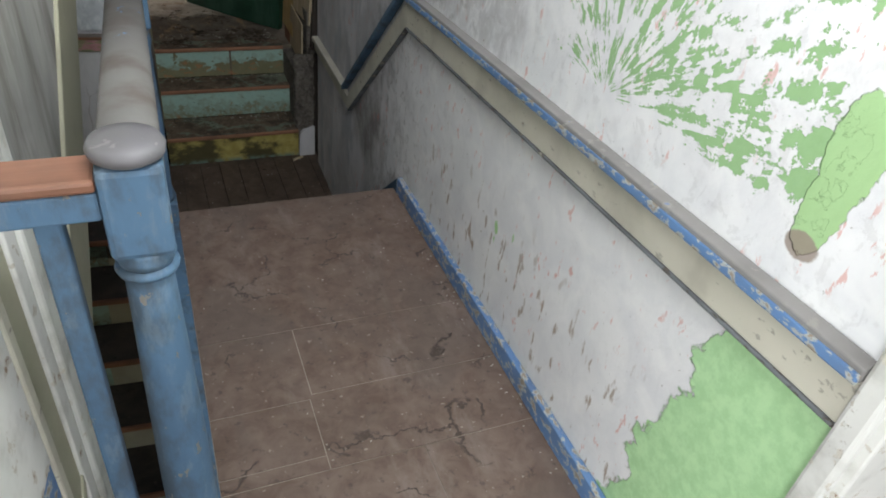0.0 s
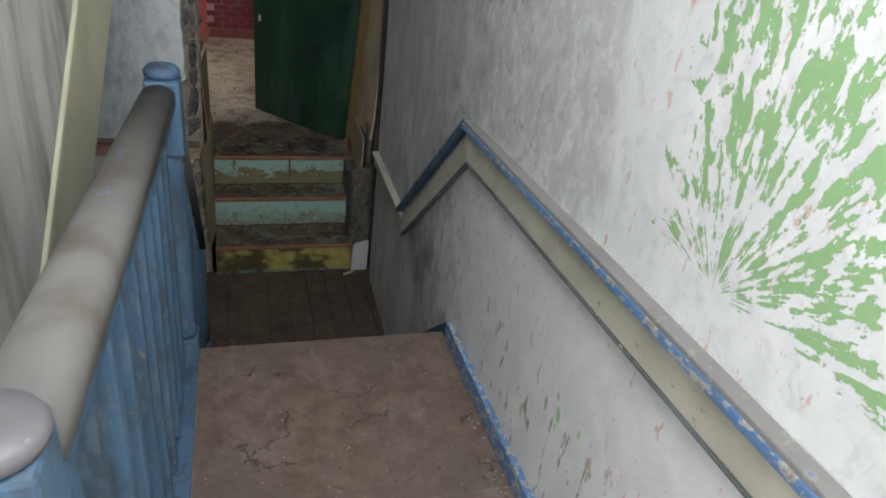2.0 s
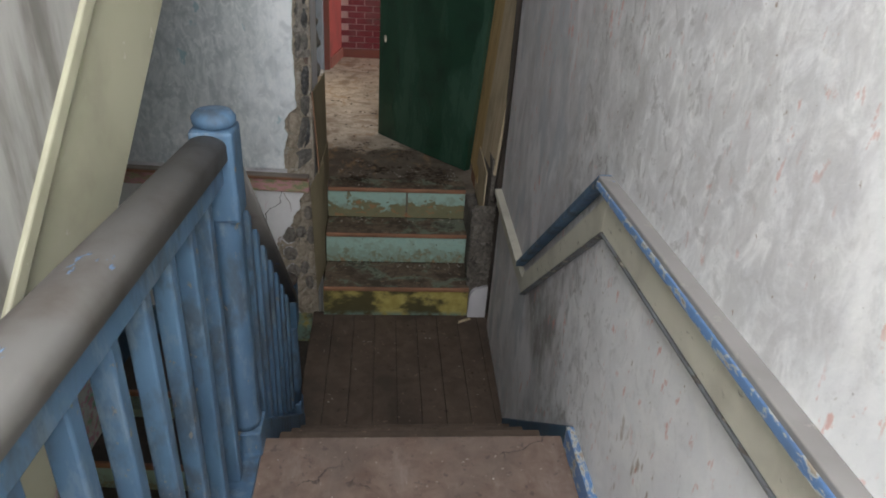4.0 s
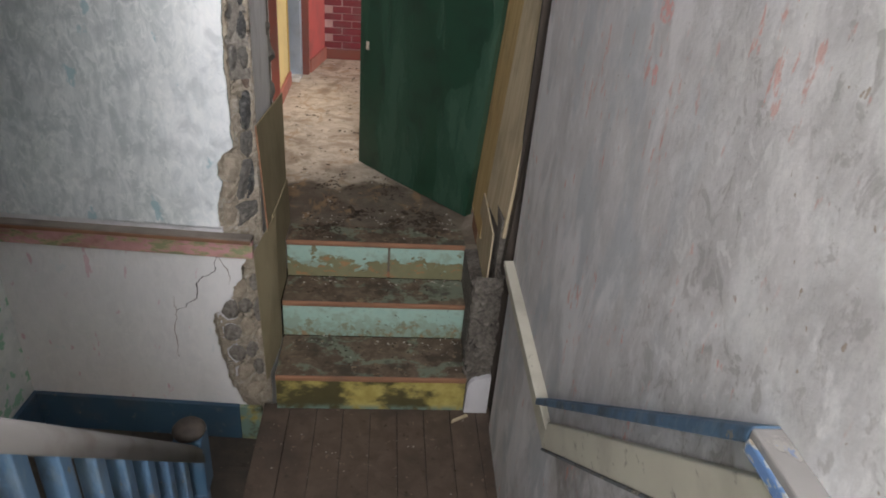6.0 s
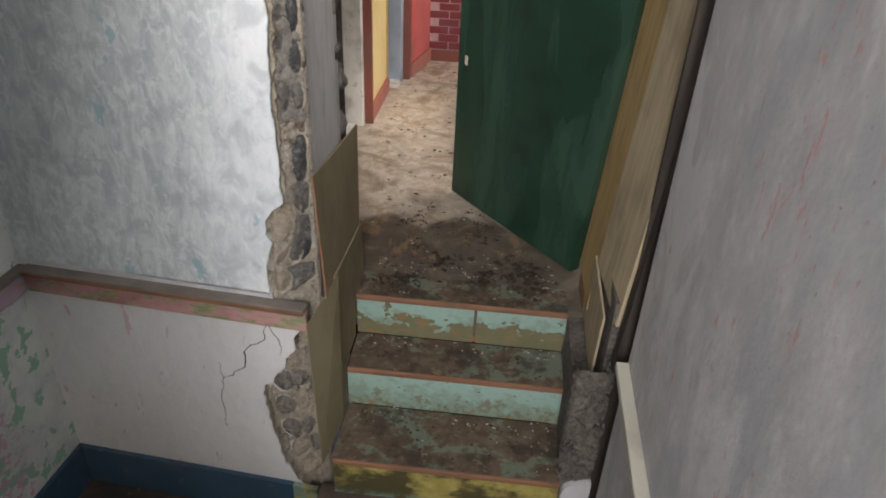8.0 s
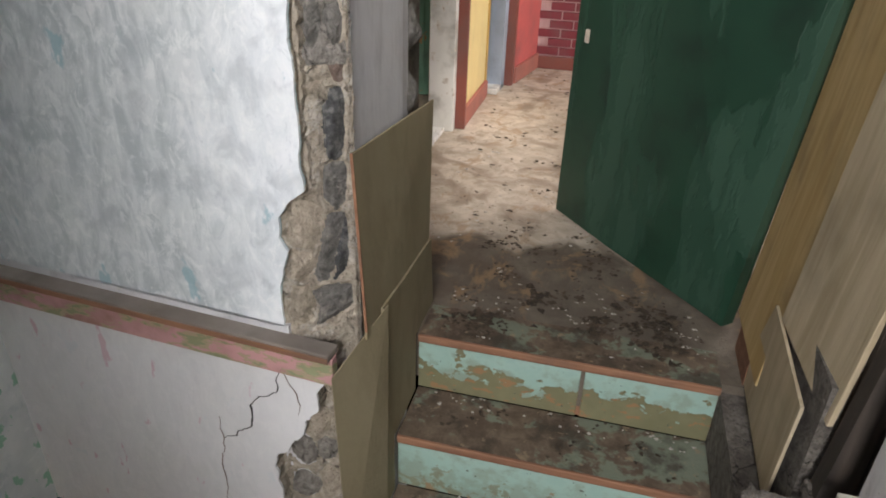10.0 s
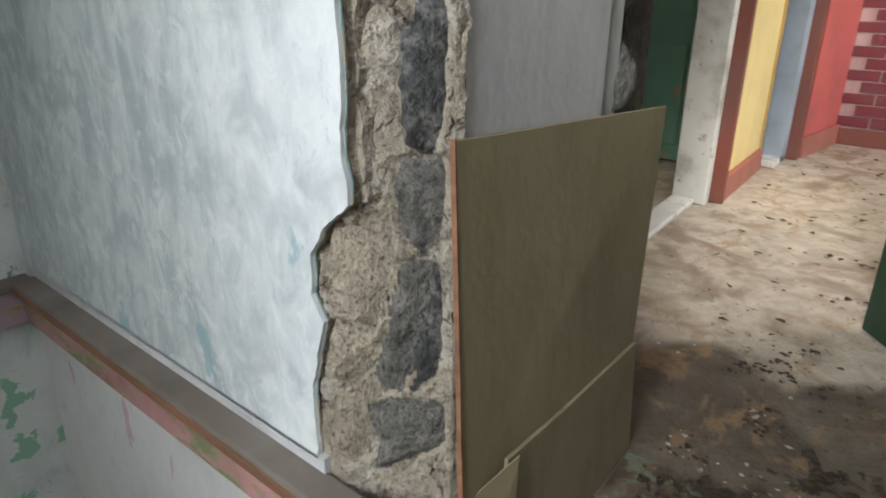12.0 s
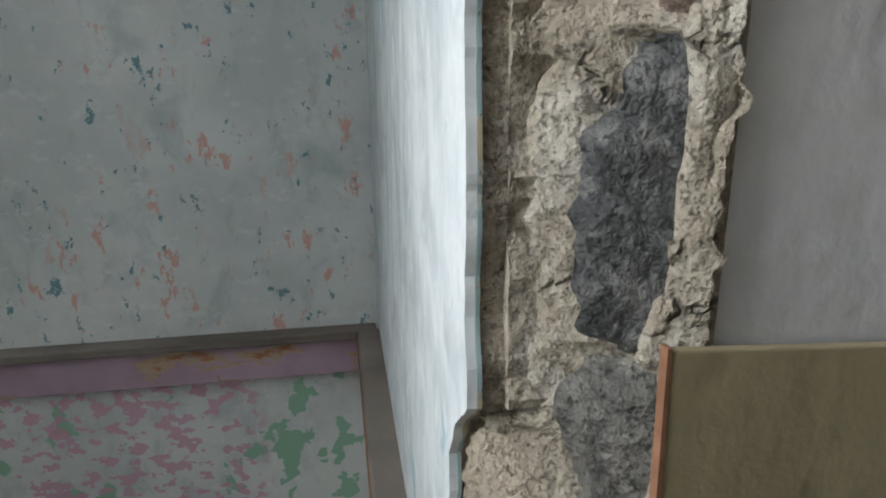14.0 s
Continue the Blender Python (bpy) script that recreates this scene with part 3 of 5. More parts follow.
M_CHIPS = stone_mat("pale_paint_flakes", (0.42, 0.39, 0.34), (0.60, 0.57, 0.52), (0.2, 0.17, 0.13), 0.9, 0.5)
M_LEAF = stone_mat("dark_dry_leaf_litter", (0.035, 0.026, 0.018), (0.085, 0.062, 0.04), (0.16, 0.11, 0.07), 0.9, 0.4)
M_JOINTDUST = dirty_floor("pale_dust_in_joints", (0.30, 0.25, 0.21), (0.38, 0.33, 0.28), (0.12, 0.09, 0.07), 0.5)
M_PIER = stone_mat("grey_rubble_mortar", (0.17, 0.155, 0.135), (0.29, 0.27, 0.24), (0.40, 0.37, 0.33), 0.95, 0.4, 0.7)
M_RUBBLE = stone_mat("dark_grey_brown_rubble", (0.10, 0.088, 0.074), (0.19, 0.17, 0.145), (0.30, 0.275, 0.24), 0.95, 0.4, 0.8)
# Black that stands for the shade inside the reveal hole and the open crack.
M_HOLE = bare_wood("hole_shade_black", (0.006, 0.005, 0.005), (0.012, 0.01, 0.01))
M_LOCK = stone_mat("pale_lock_plate", (0.55, 0.47, 0.38), (0.65, 0.58, 0.5), (0.4, 0.12, 0.08), 0.5, 0.4)


# ---- helpers for things ----
def linked(name, bm, material, parent=None, smooth=False):
    me = bpy.data.meshes.new(name)
    bm.normal_update()
    bm.to_mesh(me)
    bm.free()
    me.materials.append(material)
    if smooth:
        me.polygons.foreach_set("use_smooth", [True] * len(me.polygons))
    ob = new(name, me)
    ob.parent = parent
    return ob


def part(name, bm, material, parent, label="", smooth=False):
    ob = linked(name, bm, material, parent, smooth)
    return tagged(ob, label) if label else ob


def thing(name, label, category, group="", kind=""):
    return tagged(new(name), label, category, group, kind)


def hexa(pts, bevel=0.0):
    """A solid on eight corners: four below (anticlockwise), four above."""
    bm = bmesh.new()
    v = [bm.verts.new(p) for p in pts]
    for f in ((3, 2, 1, 0), (4, 5, 6, 7), (0, 1, 5, 4), (1, 2, 6, 5), (2, 3, 7, 6), (3, 0, 4, 7)):
        bm.faces.new([v[i] for i in f])
    bmesh.ops.recalc_face_normals(bm, faces=bm.faces)
    if bevel:
        bmesh.ops.bevel(bm, geom=bm.edges[:], offset=bevel, segments=2, profile=0.5, affect="EDGES")
    return bm


def box(x0, x1, y0, y1, z0, z1, bevel=0.0):
    return hexa([(x0, y0, z0), (x1, y0, z0), (x1, y1, z0), (x0, y1, z0), (x0, y0, z1), (x1, y0, z1), (x1, y1, z1), (x0, y1, z1)], bevel)


def prism(outline, axis, a, b, bevel=0.0):
    """An outline of pairs pushed along an axis from a to b. x: pairs are (y, z); y: (x, z); z: (x, y)."""
    bm = bmesh.new()
    put = {"x": lambda p, d: (d, p[0], p[1]), "y": lambda p, d: (p[0], d, p[1]), "z": lambda p, d: (p[0], p[1], d)}[axis]
    f = bm.faces.new([bm.verts.new(put(p, a)) for p in outline])
    r = bmesh.ops.extrude_face_region(bm, geom=[f])
    off = Vector(put((0, 0), b)) - Vector(put((0, 0), a))
    bmesh.ops.translate(bm, vec=off, verts=[g for g in r["geom"] if isinstance(g, bmesh.types.BMVert)])
    bmesh.ops.recalc_face_normals(bm, faces=bm.faces)
    if bevel:
        bmesh.ops.bevel(bm, geom=bm.edges[:], offset=bevel, segments=2, profile=0.5, affect="EDGES")
    return bm


def lathe(profile, cx, cy, n=20):
    """A turned solid from pairs (radius, z), bottom up."""
    bm = bmesh.new()
    rings = [[bm.verts.new((cx + r * math.cos(2 * math.pi * i / n), cy + r * math.sin(2 * math.pi * i / n), z)) for i in range(n)] for r, z in profile]
    for a, b in zip(rings, rings[1:]):
        for i in range(n):
            bm.faces.new((a[i], a[(i + 1) % n], b[(i + 1) % n], b[i]))
    bm.faces.new(rings[0][::-1]), bm.faces.new(rings[-1])
    return bm


LEFT_TURN = -4.3


def turned(ob, px, py, deg=LEFT_TURN):
    """Turns a thing about an upright axis at (px, py)."""
    ob.matrix_world = pose(px, py, 0, 0, 0, deg) @ pose(-px, -py, 0)
    return ob


def ragged(points, amount, step, seed, closed=True):
    """The outline through points, cut into short stretches and roughened; stretches after a point of three numbers only."""
    out, run = [], 0.0
    n = len(points)
    for i in range(n if closed else n - 1):
        a, b = Vector(points[i][:2]), Vector(points[(i + 1) % n][:2])
        rough = len(points[i]) > 2
        k = max(1, int((b - a).length / step)) if rough else 1
        nrm = Vector((-(b - a).y, (b - a).x)).normalized()
        for j in range(k):
            p = a.lerp(b, j / k)
            if rough and (j or i):
                q = Vector((run * 28, seed * 3.7, 0.5))
                p += nrm * amount * (1.4 * noise.noise(q) + 0.6 * noise.noise(q * 3.1) + 0.22 * noise.noise(q * 7.0))
            out.append((p.x, p.y))
            run += (b - a).length / k
    return out



def splayed(ob):
    """Carries what lies on the right wall along its outward bend past the landing."""
    for o in (ob, *ob.children_recursive):
        if o.type == "MESH":
            for v in o.data.vertices:
                v.co.x += 0.0275 * max(0.0, v.co.y + 1.7)
    return ob


def leaned(ob):
    """Tips a frame that has gone out of plumb towards +x."""
    for o in (ob, *ob.children_recursive):
        if o.type == "MESH":
            for v in o.data.vertices:
                v.co.x += 0.065 * max(0.0, v.co.z - 0.6)
    return ob


# ---- large structure ----
LAND, FLOOR2 = 0.735, 0.54          # upper landing, floor beyond the doorway
EDGE, FOOT = -1.635, -0.805         # head and foot of the short flight
RISE = 0.18


def structure(name, bm, material, label, category="wall", smooth=False):
    return tagged(linked(name, bm, material, None, smooth), label, category, "", "structure")


structure("wall_right", prism([(0, -3.42), (0.3, -3.42), (0.3, -0.1), (0.044, -0.1), (0, -1.7)], "z", -0.3, 3.4), M_RIGHT, "grey-white scraped plaster wall with green paint remains")
turned(structure("wall_left", box(-2.06, -1.76, -3.6, 0.5, -3.0, 3.4), M_LEFT, "white plaster wall flecked with red and teal paint"), -0.88, 0.02)
# The hole left between the pieces is added to let the overhead fill through.
roof = bmesh.new()
for x0, x1, y0, y1 in ((-2.3, -0.9, -5.8, 0.6), (0.06, 1.6, -5.8, 0.6), (-0.9, 0.06, -5.8, -2.1), (-0.9, 0.06, -0.2, 0.6)):
    piece = box(x0, x1, y0, y1, 3.4, 3.6)
    me = bpy.data.meshes.new("ceiling_piece")
    piece.to_mesh(me)
    piece.free()
    roof.from_mesh(me)
    bpy.data.meshes.remove(me)
structure("ceiling", roof, M_CEIL, "plain dusty plaster ceiling with an added opening for a fill lamp", "ceiling")
hall = structure("wall_hall_back", box(-2.3, -1.2, -5.85, -5.6, LAND, 3.4), M_HALL, "white plaster wall beside a hall window")
part("wall_piece", box(0.3, 1.5, -5.85, -5.6, LAND, 3.4), M_HALL, hall)
part("wall_piece", box(-1.2, 0.3, -5.85, -5.6, LAND, LAND + 0.9), M_HALL, hall)
part("wall_piece", box(-1.2, 0.3, -5.85, -5.6, 3.05, 3.4), M_HALL, hall)
side = structure("wall_hall_left", box(-2.5, -2.3, -5.85, -5.2, LAND, 3.4), M_HALL, "white plaster hall wall with a window opening")
part("wall_piece", box(-2.5, -2.3, -3.9, -3.4, LAND, 3.4), M_HALL, side)
part("wall_piece", box(-2.5, -2.3, -5.2, -3.9, LAND, LAND + 0.6), M_HALL, side)
part("wall_piece", box(-2.5, -2.3, -5.2, -3.9, 2.85, 3.4), M_HALL, side)
structure("wall_hall_right", box(1.4, 1.6, -5.85, -3.4, LAND, 3.4), M_HALL, "white plaster hall wall")
structure("wall_hall_front", box(0.3, 1.6, -3.42, -3.2, LAND, 3.4), M_HALL, "white plaster hall wall beside the stair landing")
structure("wall_hall_stair", box(-2.5, -1.13, -3.82, -3.62, LAND, 3.4), M_HALL, "white plaster hall wall beside the upper stairs")

# upper hall floor and the landing, with loose sheets of lino on it
landing = structure("floor_landing", box(-0.80, 0.0, -3.3, EDGE + 0.01, LAND - 0.12, LAND - 0.0022), M_JOINTDUST, "stair landing under worn brown lino sheets", "floor")
structure("floor_hall", box(-2.3, 1.5, -5.6, -3.3, LAND - 0.12, LAND - 0.004), M_LINO, "brown lino hall floor", "floor")
structure("wall_under_landing", box(-0.80, -0.77, -3.3, EDGE, -3.0, LAND - 0.121), M_GREY, "grey plaster wall under the landing")

# back wall: plaster skin with a broken edge over rubble
back = structure("wall_back", prism([(-1.76, 0.06), (-0.95, 0.06), (-0.868, 0.125), (-0.868, 0.45), (-1.76, 0.45)], "z", -0.3, 3.4), M_GREY, "thick rubble wall with broken lime plaster beside the doorway")
skin = [(-1.76, 0.79), (-0.960, 0.79, 1), (-0.960, 0.87, 1), (-0.950, 0.918, 1), (-0.935, 0.965, 1), (-0.948, 0.99, 1), (-0.947, 1.03, 1), (-0.934, 1.057, 1), (-0.893, 1.092, 1),
        (-0.898, 1.137, 1), (-0.895, 1.25, 1), (-0.900, 1.36, 1), (-0.889, 1.565, 1), (-0.896, 2.1, 1), (-0.888, 3.39), (-1.76, 3.39)]
cut = ragged(skin, 0.0035, 0.004, 5)
part("plaster_skin", prism(cut, "y", 0.024, 0.029), M_WASH, back, "streaky blue-white limewashed plaster with a broken edge")
part("paint_rim", prism([(x + 0.0006, z) for x, z in ragged(skin, 0.0035, 0.004, 5)], "y", 0.0292, 0.0312), M_RIM, back, "teal paint layers at the broken edge")
body = [p if len(p) == 2 else (p[0] - 0.002, p[1], 1) for p in skin]
part("plaster_body", prism(ragged(body, 0.0035, 0.004, 5), "y", 0.0314, 0.043), M_MORTAR, back)
part("plaster_body", prism([(x + 0.006, z) if x > -1.7 else (x, z) for x, z in ragged(body, 0.0065, 0.005, 11)], "y", 0.0432, 0.066), M_MORTAR, back)
skin = [(-1.76, -0.18), (-0.92, -0.18), (-0.90, -0.06), (-0.894, -0.04, 1), (-0.967, 0.08, 1), (-1.008, 0.262, 1), (-1.011, 0.424, 1), (-0.94, 0.52, 1), (-0.905, 0.59, 1),
        (-0.872, 0.69), (-1.76, 0.69)]
cut = ragged(skin, 0.008, 0.007, 9)
part("plaster_skin", prism(cut, "y", 0.02, 0.026), M_WASH, back, "cracked white plaster below the rail")
part("plaster_body", prism([(x - 0.003, z) for x, z in cut], "y", 0.0262, 0.06), M_MORTAR, back)
part("plaster_core", box(-1.76, -0.95, 0.024, 0.1, 0.685, 0.795), M_GREY, back)


def mortar_y(x, base, lean):
    return base + lean * max(0.0, x + 0.925)


def gap_to(x, z, outline, reach):
    """The distance from (x, z) to a closed outline, or reach where it is farther."""
    best = reach
    for (ax, az), (bx, bz) in zip(outline, outline[1:] + outline[:1]):
        if min(ax, bx) - reach < x < max(ax, bx) + reach and min(az, bz) - reach < z < max(az, bz) + reach:
            ex, ez = bx - ax, bz - az
            u = min(1.0, max(0.0, ((x - ax) * ex + (z - az) * ez) / (ex * ex + ez * ez)))
            best = min(best, math.hypot(x - ax - u * ex, z - az - u * ez))
    return best


def within(x, z, outline):
    inside = False
    for (ax, az), (bx, bz) in zip(outline, outline[1:] + outline[:1]):
        if (az > z) != (bz > z) and x < (bx - ax) * (z - az) / (bz - az) + ax:
            inside = not inside
    return inside


def rubble_sheet(x0, x1, z0, z1, base, turn, step, seed, lean=0.0, least=-1.0, stones=(), lumps=()):
    """An uneven mortar face towards -y whose edge past `turn` bends back into the reveal, with open joints round its stones."""
    bm = bmesh.new()
    nx, nz = int(abs(x1 - x0) / step) + 1, int((z1 - z0) / step) + 1
    rows = []
    for j in range(nz):
        row = []
        for i in range(nx):
            x, z = x0 + (x1 - x0) * i / (nx - 1), z0 + (z1 - z0) * j / (nz - 1)
            p = Vector((x * 16 + seed, z * 11, seed))
            d = 0.004 * noise.noise(p) + 0.0036 * noise.noise(p * 3.3) + 0.0035 * noise.noise(p * 7.7) + 0.0024 * noise.noise(p * 17) + 0.0014 * noise.noise(p * 37)
            d += 0.12 * max(0.0, 0.06 - abs(noise.noise(p * 1.7 + Vector((9, 0, 0)))))
            w = 0.004 * noise.noise(Vector((x * 60, z * 60, seed)))
            for outline, depth in stones:
                if within(x + w, z - w, outline):
                    d = max(d, 0.0) + 0.012
                    break
                d += depth * max(0.0, 1.0 - gap_to(x + w, z - w, outline, 0.006) / 0.006)
            for lx, lz, rx, rz, out in lumps:
                r = ((x + w - lx) / rx) ** 2 + ((z - w - lz) / rz) ** 2
                d -= out * max(0.0, 1.0 - r)
            over = max(0.0, (x - turn) if x1 > x0 else (turn - x))
            if x1 < x0:
                x += 0.010 * noise.noise(Vector((z * 24, x * 12, seed))) + 0.005 * noise.noise(Vector((z * 70, x * 40, seed)))
            row.append(bm.verts.new((x, max(least, mortar_y(x, base, lean) + d) + 2.2 * over, z)))
        rows.append(row)
    for a, b in zip(rows, rows[1:]):
        for i in range(nx - 1):
            bm.faces.new((a[i], a[i + 1], b[i + 1], b[i]))
    return bm


MB, ML = 0.033, 0.73


def rough_stone(outline, bulge, seed, base=MB, lean=ML, step=0.0035):
    """A broken stone set in the mortar: flat tilted faces, sharp uneven outline."""
    rnd = random.Random(seed)
    pts = [Vector(p) for p in outline]
    xs, zs = [p.x for p in pts], [p.y for p in pts]
    x0, z0 = min(xs) - 0.006, min(zs) - 0.006
    nx, nz = int((max(xs) - x0 + 0.012) / step), int((max(zs) - z0 + 0.012) / step)
    c = sum(pts, Vector((0, 0))) / len(pts)
    faces = [(rnd.uniform(-0.35, 0.35), rnd.uniform(-0.25, 0.25), rnd.uniform(-0.004, 0.004)) for _ in range(3)]
    grid = {}
    bm = bmesh.new()
    for i in range(nx + 1):
        for j in range(nz + 1):
            q = Vector((x0 + i * step, z0 + j * step))
            w = q + 0.004 * Vector((noise.noise(Vector((q.x * 60, q.y * 60, seed))), noise.noise(Vector((q.x * 60, q.y * 60, seed + 9)))))
            inside, d = False, 1.0
            for a, b in zip(pts, pts[1:] + pts[:1]):
                if (a.y > w.y) != (b.y > w.y) and w.x < (b.x - a.x) * (w.y - a.y) / (b.y - a.y) + a.x:
                    inside = not inside
                e = b - a
                d = min(d, (w - a - e * min(1, max(0, (w - a).dot(e) / e.length_squared))).length)
            if not inside and d > step * 1.1:
                continue
            if not inside:
                d = 0.0
            p = Vector((q.x * 30, q.y * 22, seed))
            lift = min(1.0, d / 0.011)
            lift = lift * lift * (3 - 2 * lift)
            tilt = max(fx * (q.x - c.x) + fz * (q.y - c.y) + f for fx, fz, f in faces)
            rough = 0.004 * noise.noise(p) + 0.0026 * noise.noise(p * 2.7) + 0.0014 * noise.noise(p * 6.1) + 0.0008 * noise.noise(p * 14)
            y = mortar_y(q.x, base, lean) + 0.010 - lift * (bulge + 0.010) + lift * (0.8 * tilt + rough * 1.9)
            grid[i, j] = bm.verts.new((q.x, y, q.y))
    for (i, j), v in list(grid.items()):
        quad = [grid.get(k) for k in ((i, j), (i + 1, j), (i + 1, j + 1), (i, j + 1))]
        if all(quad):
            bm.faces.new(quad)
    return bm


def chunk(cx, cz, rx, rz, seed, n=8):
    rnd = random.Random(seed)
    return [(cx + rx * rnd.uniform(0.75, 1.1) * math.cos(6.2832 * i / n), cz + rz * rnd.uniform(0.8, 1.12) * math.sin(6.2832 * i / n)) for i in range(n)]


# stones of the broken wall edge: outline, how far proud, how deep the joint round it
NEAR = [([(-0.865, 1.258), (-0.850, 1.258), (-0.843, 1.252), (-0.839, 1.240), (-0.840, 1.226), (-0.843, 1.212), (-0.844, 1.182), (-0.849, 1.157), (-0.856, 1.137), (-0.864, 1.131), (-0.872, 1.140), (-0.876, 1.162), (-0.876, 1.200), (-0.877, 1.228), (-0.868, 1.240)], 0.013, 0.016, M_STONE),
        ([(-0.880, 1.122), (-0.861, 1.129), (-0.844, 1.125), (-0.840, 1.113), (-0.844, 1.085), (-0.851, 1.052), (-0.866, 1.034), (-0.876, 1.052), (-0.882, 1.080)], 0.012, 0.014, M_STONE_MID),
        ([(-0.928, 1.068), (-0.903, 1.057), (-0.888, 1.044), (-0.885, 1.010), (-0.895, 0.975), (-0.903, 0.958), (-0.926, 0.968), (-0.941, 0.990), (-0.942, 1.031)], 0.010, 0.016, M_STONE_TAN),
        ([(-0.878, 1.027), (-0.859, 1.031), (-0.854, 1.024), (-0.861, 0.980), (-0.872, 0.930), (-0.882, 0.890), (-0.896, 0.885), (-0.902, 0.905), (-0.889, 0.962)], 0.011, 0.016, M_STONE_MID),
        ([(-0.852, 1.025), (-0.846, 0.990), (-0.847, 0.935), (-0.858, 0.905), (-0.872, 0.885), (-0.869, 0.931), (-0.859, 0.980)], 0.008, 0.010, M_STONE),
        ([(-0.940, 0.964), (-0.905, 0.952), (-0.899, 0.931), (-0.912, 0.904), (-0.927, 0.890), (-0.943, 0.905)], 0.009, 0.016, M_STONE_TAN),
        ([(-0.908, 0.868), (-0.886, 0.879), (-0.841, 0.873), (-0.838, 0.830), (-0.872, 0.805), (-0.905, 0.785), (-0.897, 0.832)], 0.012, 0.010, M_STONE_MID),
        ([(-0.944, 0.879), (-0.914, 0.884), (-0.905, 0.842), (-0.914, 0.800), (-0.940, 0.792), (-0.949, 0.818)], 0.008, 0.014, M_STONE_TAN),
        ([(-0.866, 1.300), (-0.848, 1.312), (-0.840, 1.298), (-0.842, 1.268), (-0.861, 1.270)], 0.008, 0.009, M_STONE_BROWN)]
HIGH = [M_STONE_MID, M_STONE, M_STONE_MID, M_STONE_BROWN, M_STONE]
heap = random.Random(14)
UPPER = []
for column, wide in ((-0.886, 0.013), (-0.852, 0.017)):
    top = 1.318 + heap.uniform(0.0, 0.02)
    while top < 2.7:
        tall = heap.uniform(0.025, 0.06)
        k = int(top * 1000)
        UPPER.append((chunk(column + heap.uniform(-0.004, 0.004), top + tall, wide * heap.uniform(0.9, 1.15), tall * 0.93, k, 7), heap.uniform(0.006, 0.014), 0.009, heap.choice(HIGH if column > -0.87 else (M_STONE_TAN, M_PIER, M_STONE_MID, M_PIER))))
        top += 2 * tall * heap.uniform(0.98, 1.08)
LOW = [(chunk(sx, sz, rx, rz, k + 90, 7), 0.010 + 0.008 * (k % 2), 0.005, m) for k, (sx, sz, rx, rz, m) in enumerate([
    (-0.880, 0.635, 0.038, 0.040, M_STONE_TAN), (-0.925, 0.530, 0.040, 0.042, M_STONE_TAN), (-0.965, 0.430, 0.040, 0.050, M_PIER), (-0.870, 0.545, 0.024, 0.045, M_PIER), (-0.905, 0.445, 0.026, 0.040, M_PIER),
    (-0.965, 0.325, 0.040, 0.048, M_PIER), (-0.905, 0.345, 0.028, 0.050, M_STONE_TAN), (-0.860, 0.420, 0.022, 0.060, M_PIER), (-0.950, 0.225, 0.042, 0.045, M_PIER), (-0.895, 0.240, 0.024, 0.045, M_PIER),
    (-0.860, 0.290, 0.020, 0.050, M_STONE_TAN), (-0.930, 0.130, 0.040, 0.042, M_STONE_TAN), (-0.875, 0.150, 0.026, 0.045, M_PIER), (-0.895, 0.040, 0.035, 0.042, M_STONE_TAN)])]
LUMPS = [(-0.896, 1.120, 0.020, 0.020, 0.007), (-0.884, 1.262, 0.016, 0.014, 0.005), (-0.893, 1.195, 0.010, 0.030, 0.004), (-0.845, 1.145, 0.012, 0.022, 0.005), (-0.905, 1.075, 0.012, 0.012, 0.004)]
for z0, z1, step, group, lift, lean in ((-0.17, 0.7, 0.005, LOW, 0.022, 0.32), (0.7, 1.30, 0.0027, NEAR, 0.0, ML), (1.30, 2.75, 0.006, UPPER, 0.0, ML)):
    part("mortar", rubble_sheet(-1.03 if lift else -0.985, -0.834, z0, z1, MB + lift, -0.839, step, 2, lean, 0.0322, [(o, deep) for o, _, deep, _ in group], LUMPS), M_MORTAR if z0 < 1.2 else M_PIER, back, "crumbling sandy lime mortar", True)
    for k, (outline, bulge, _, m) in enumerate(group):
        part("stone", rough_stone(outline, bulge, k + 3 + int(90 * lift), MB + lift, lean, 0.0028 if group is NEAR else 0.005), m, back, "", True)


def stone(cx, cy, cz, rx, ry, rz, seed, tilt=0.0):
    """A broken field stone with flat faces and rough skin."""
    rnd = random.Random(seed)
    bm = bmesh.new()
    bmesh.ops.create_icosphere(bm, subdivisions=3, radius=1)
    cuts = [(Vector((rnd.uniform(-1, 1), rnd.uniform(-1, 0.4), rnd.uniform(-1, 1))).normalized(), rnd.uniform(0.5, 0.85)) for _ in range(9)]
    for v in bm.verts:
        for n, d in cuts:
            e = v.co.dot(n)
            if e > d:
                v.co -= n * (e - d) * 0.9
        p = v.co * 2.2 + Vector((seed, 0, 0))
        v.co *= 1 + 0.16 * noise.noise(p) + 0.09 * noise.noise(p * 3)
        v.co = Vector((v.co.x * rx, v.co.y * ry, v.co.z * rz)) + Vector((cx, cy, cz))
    return bm


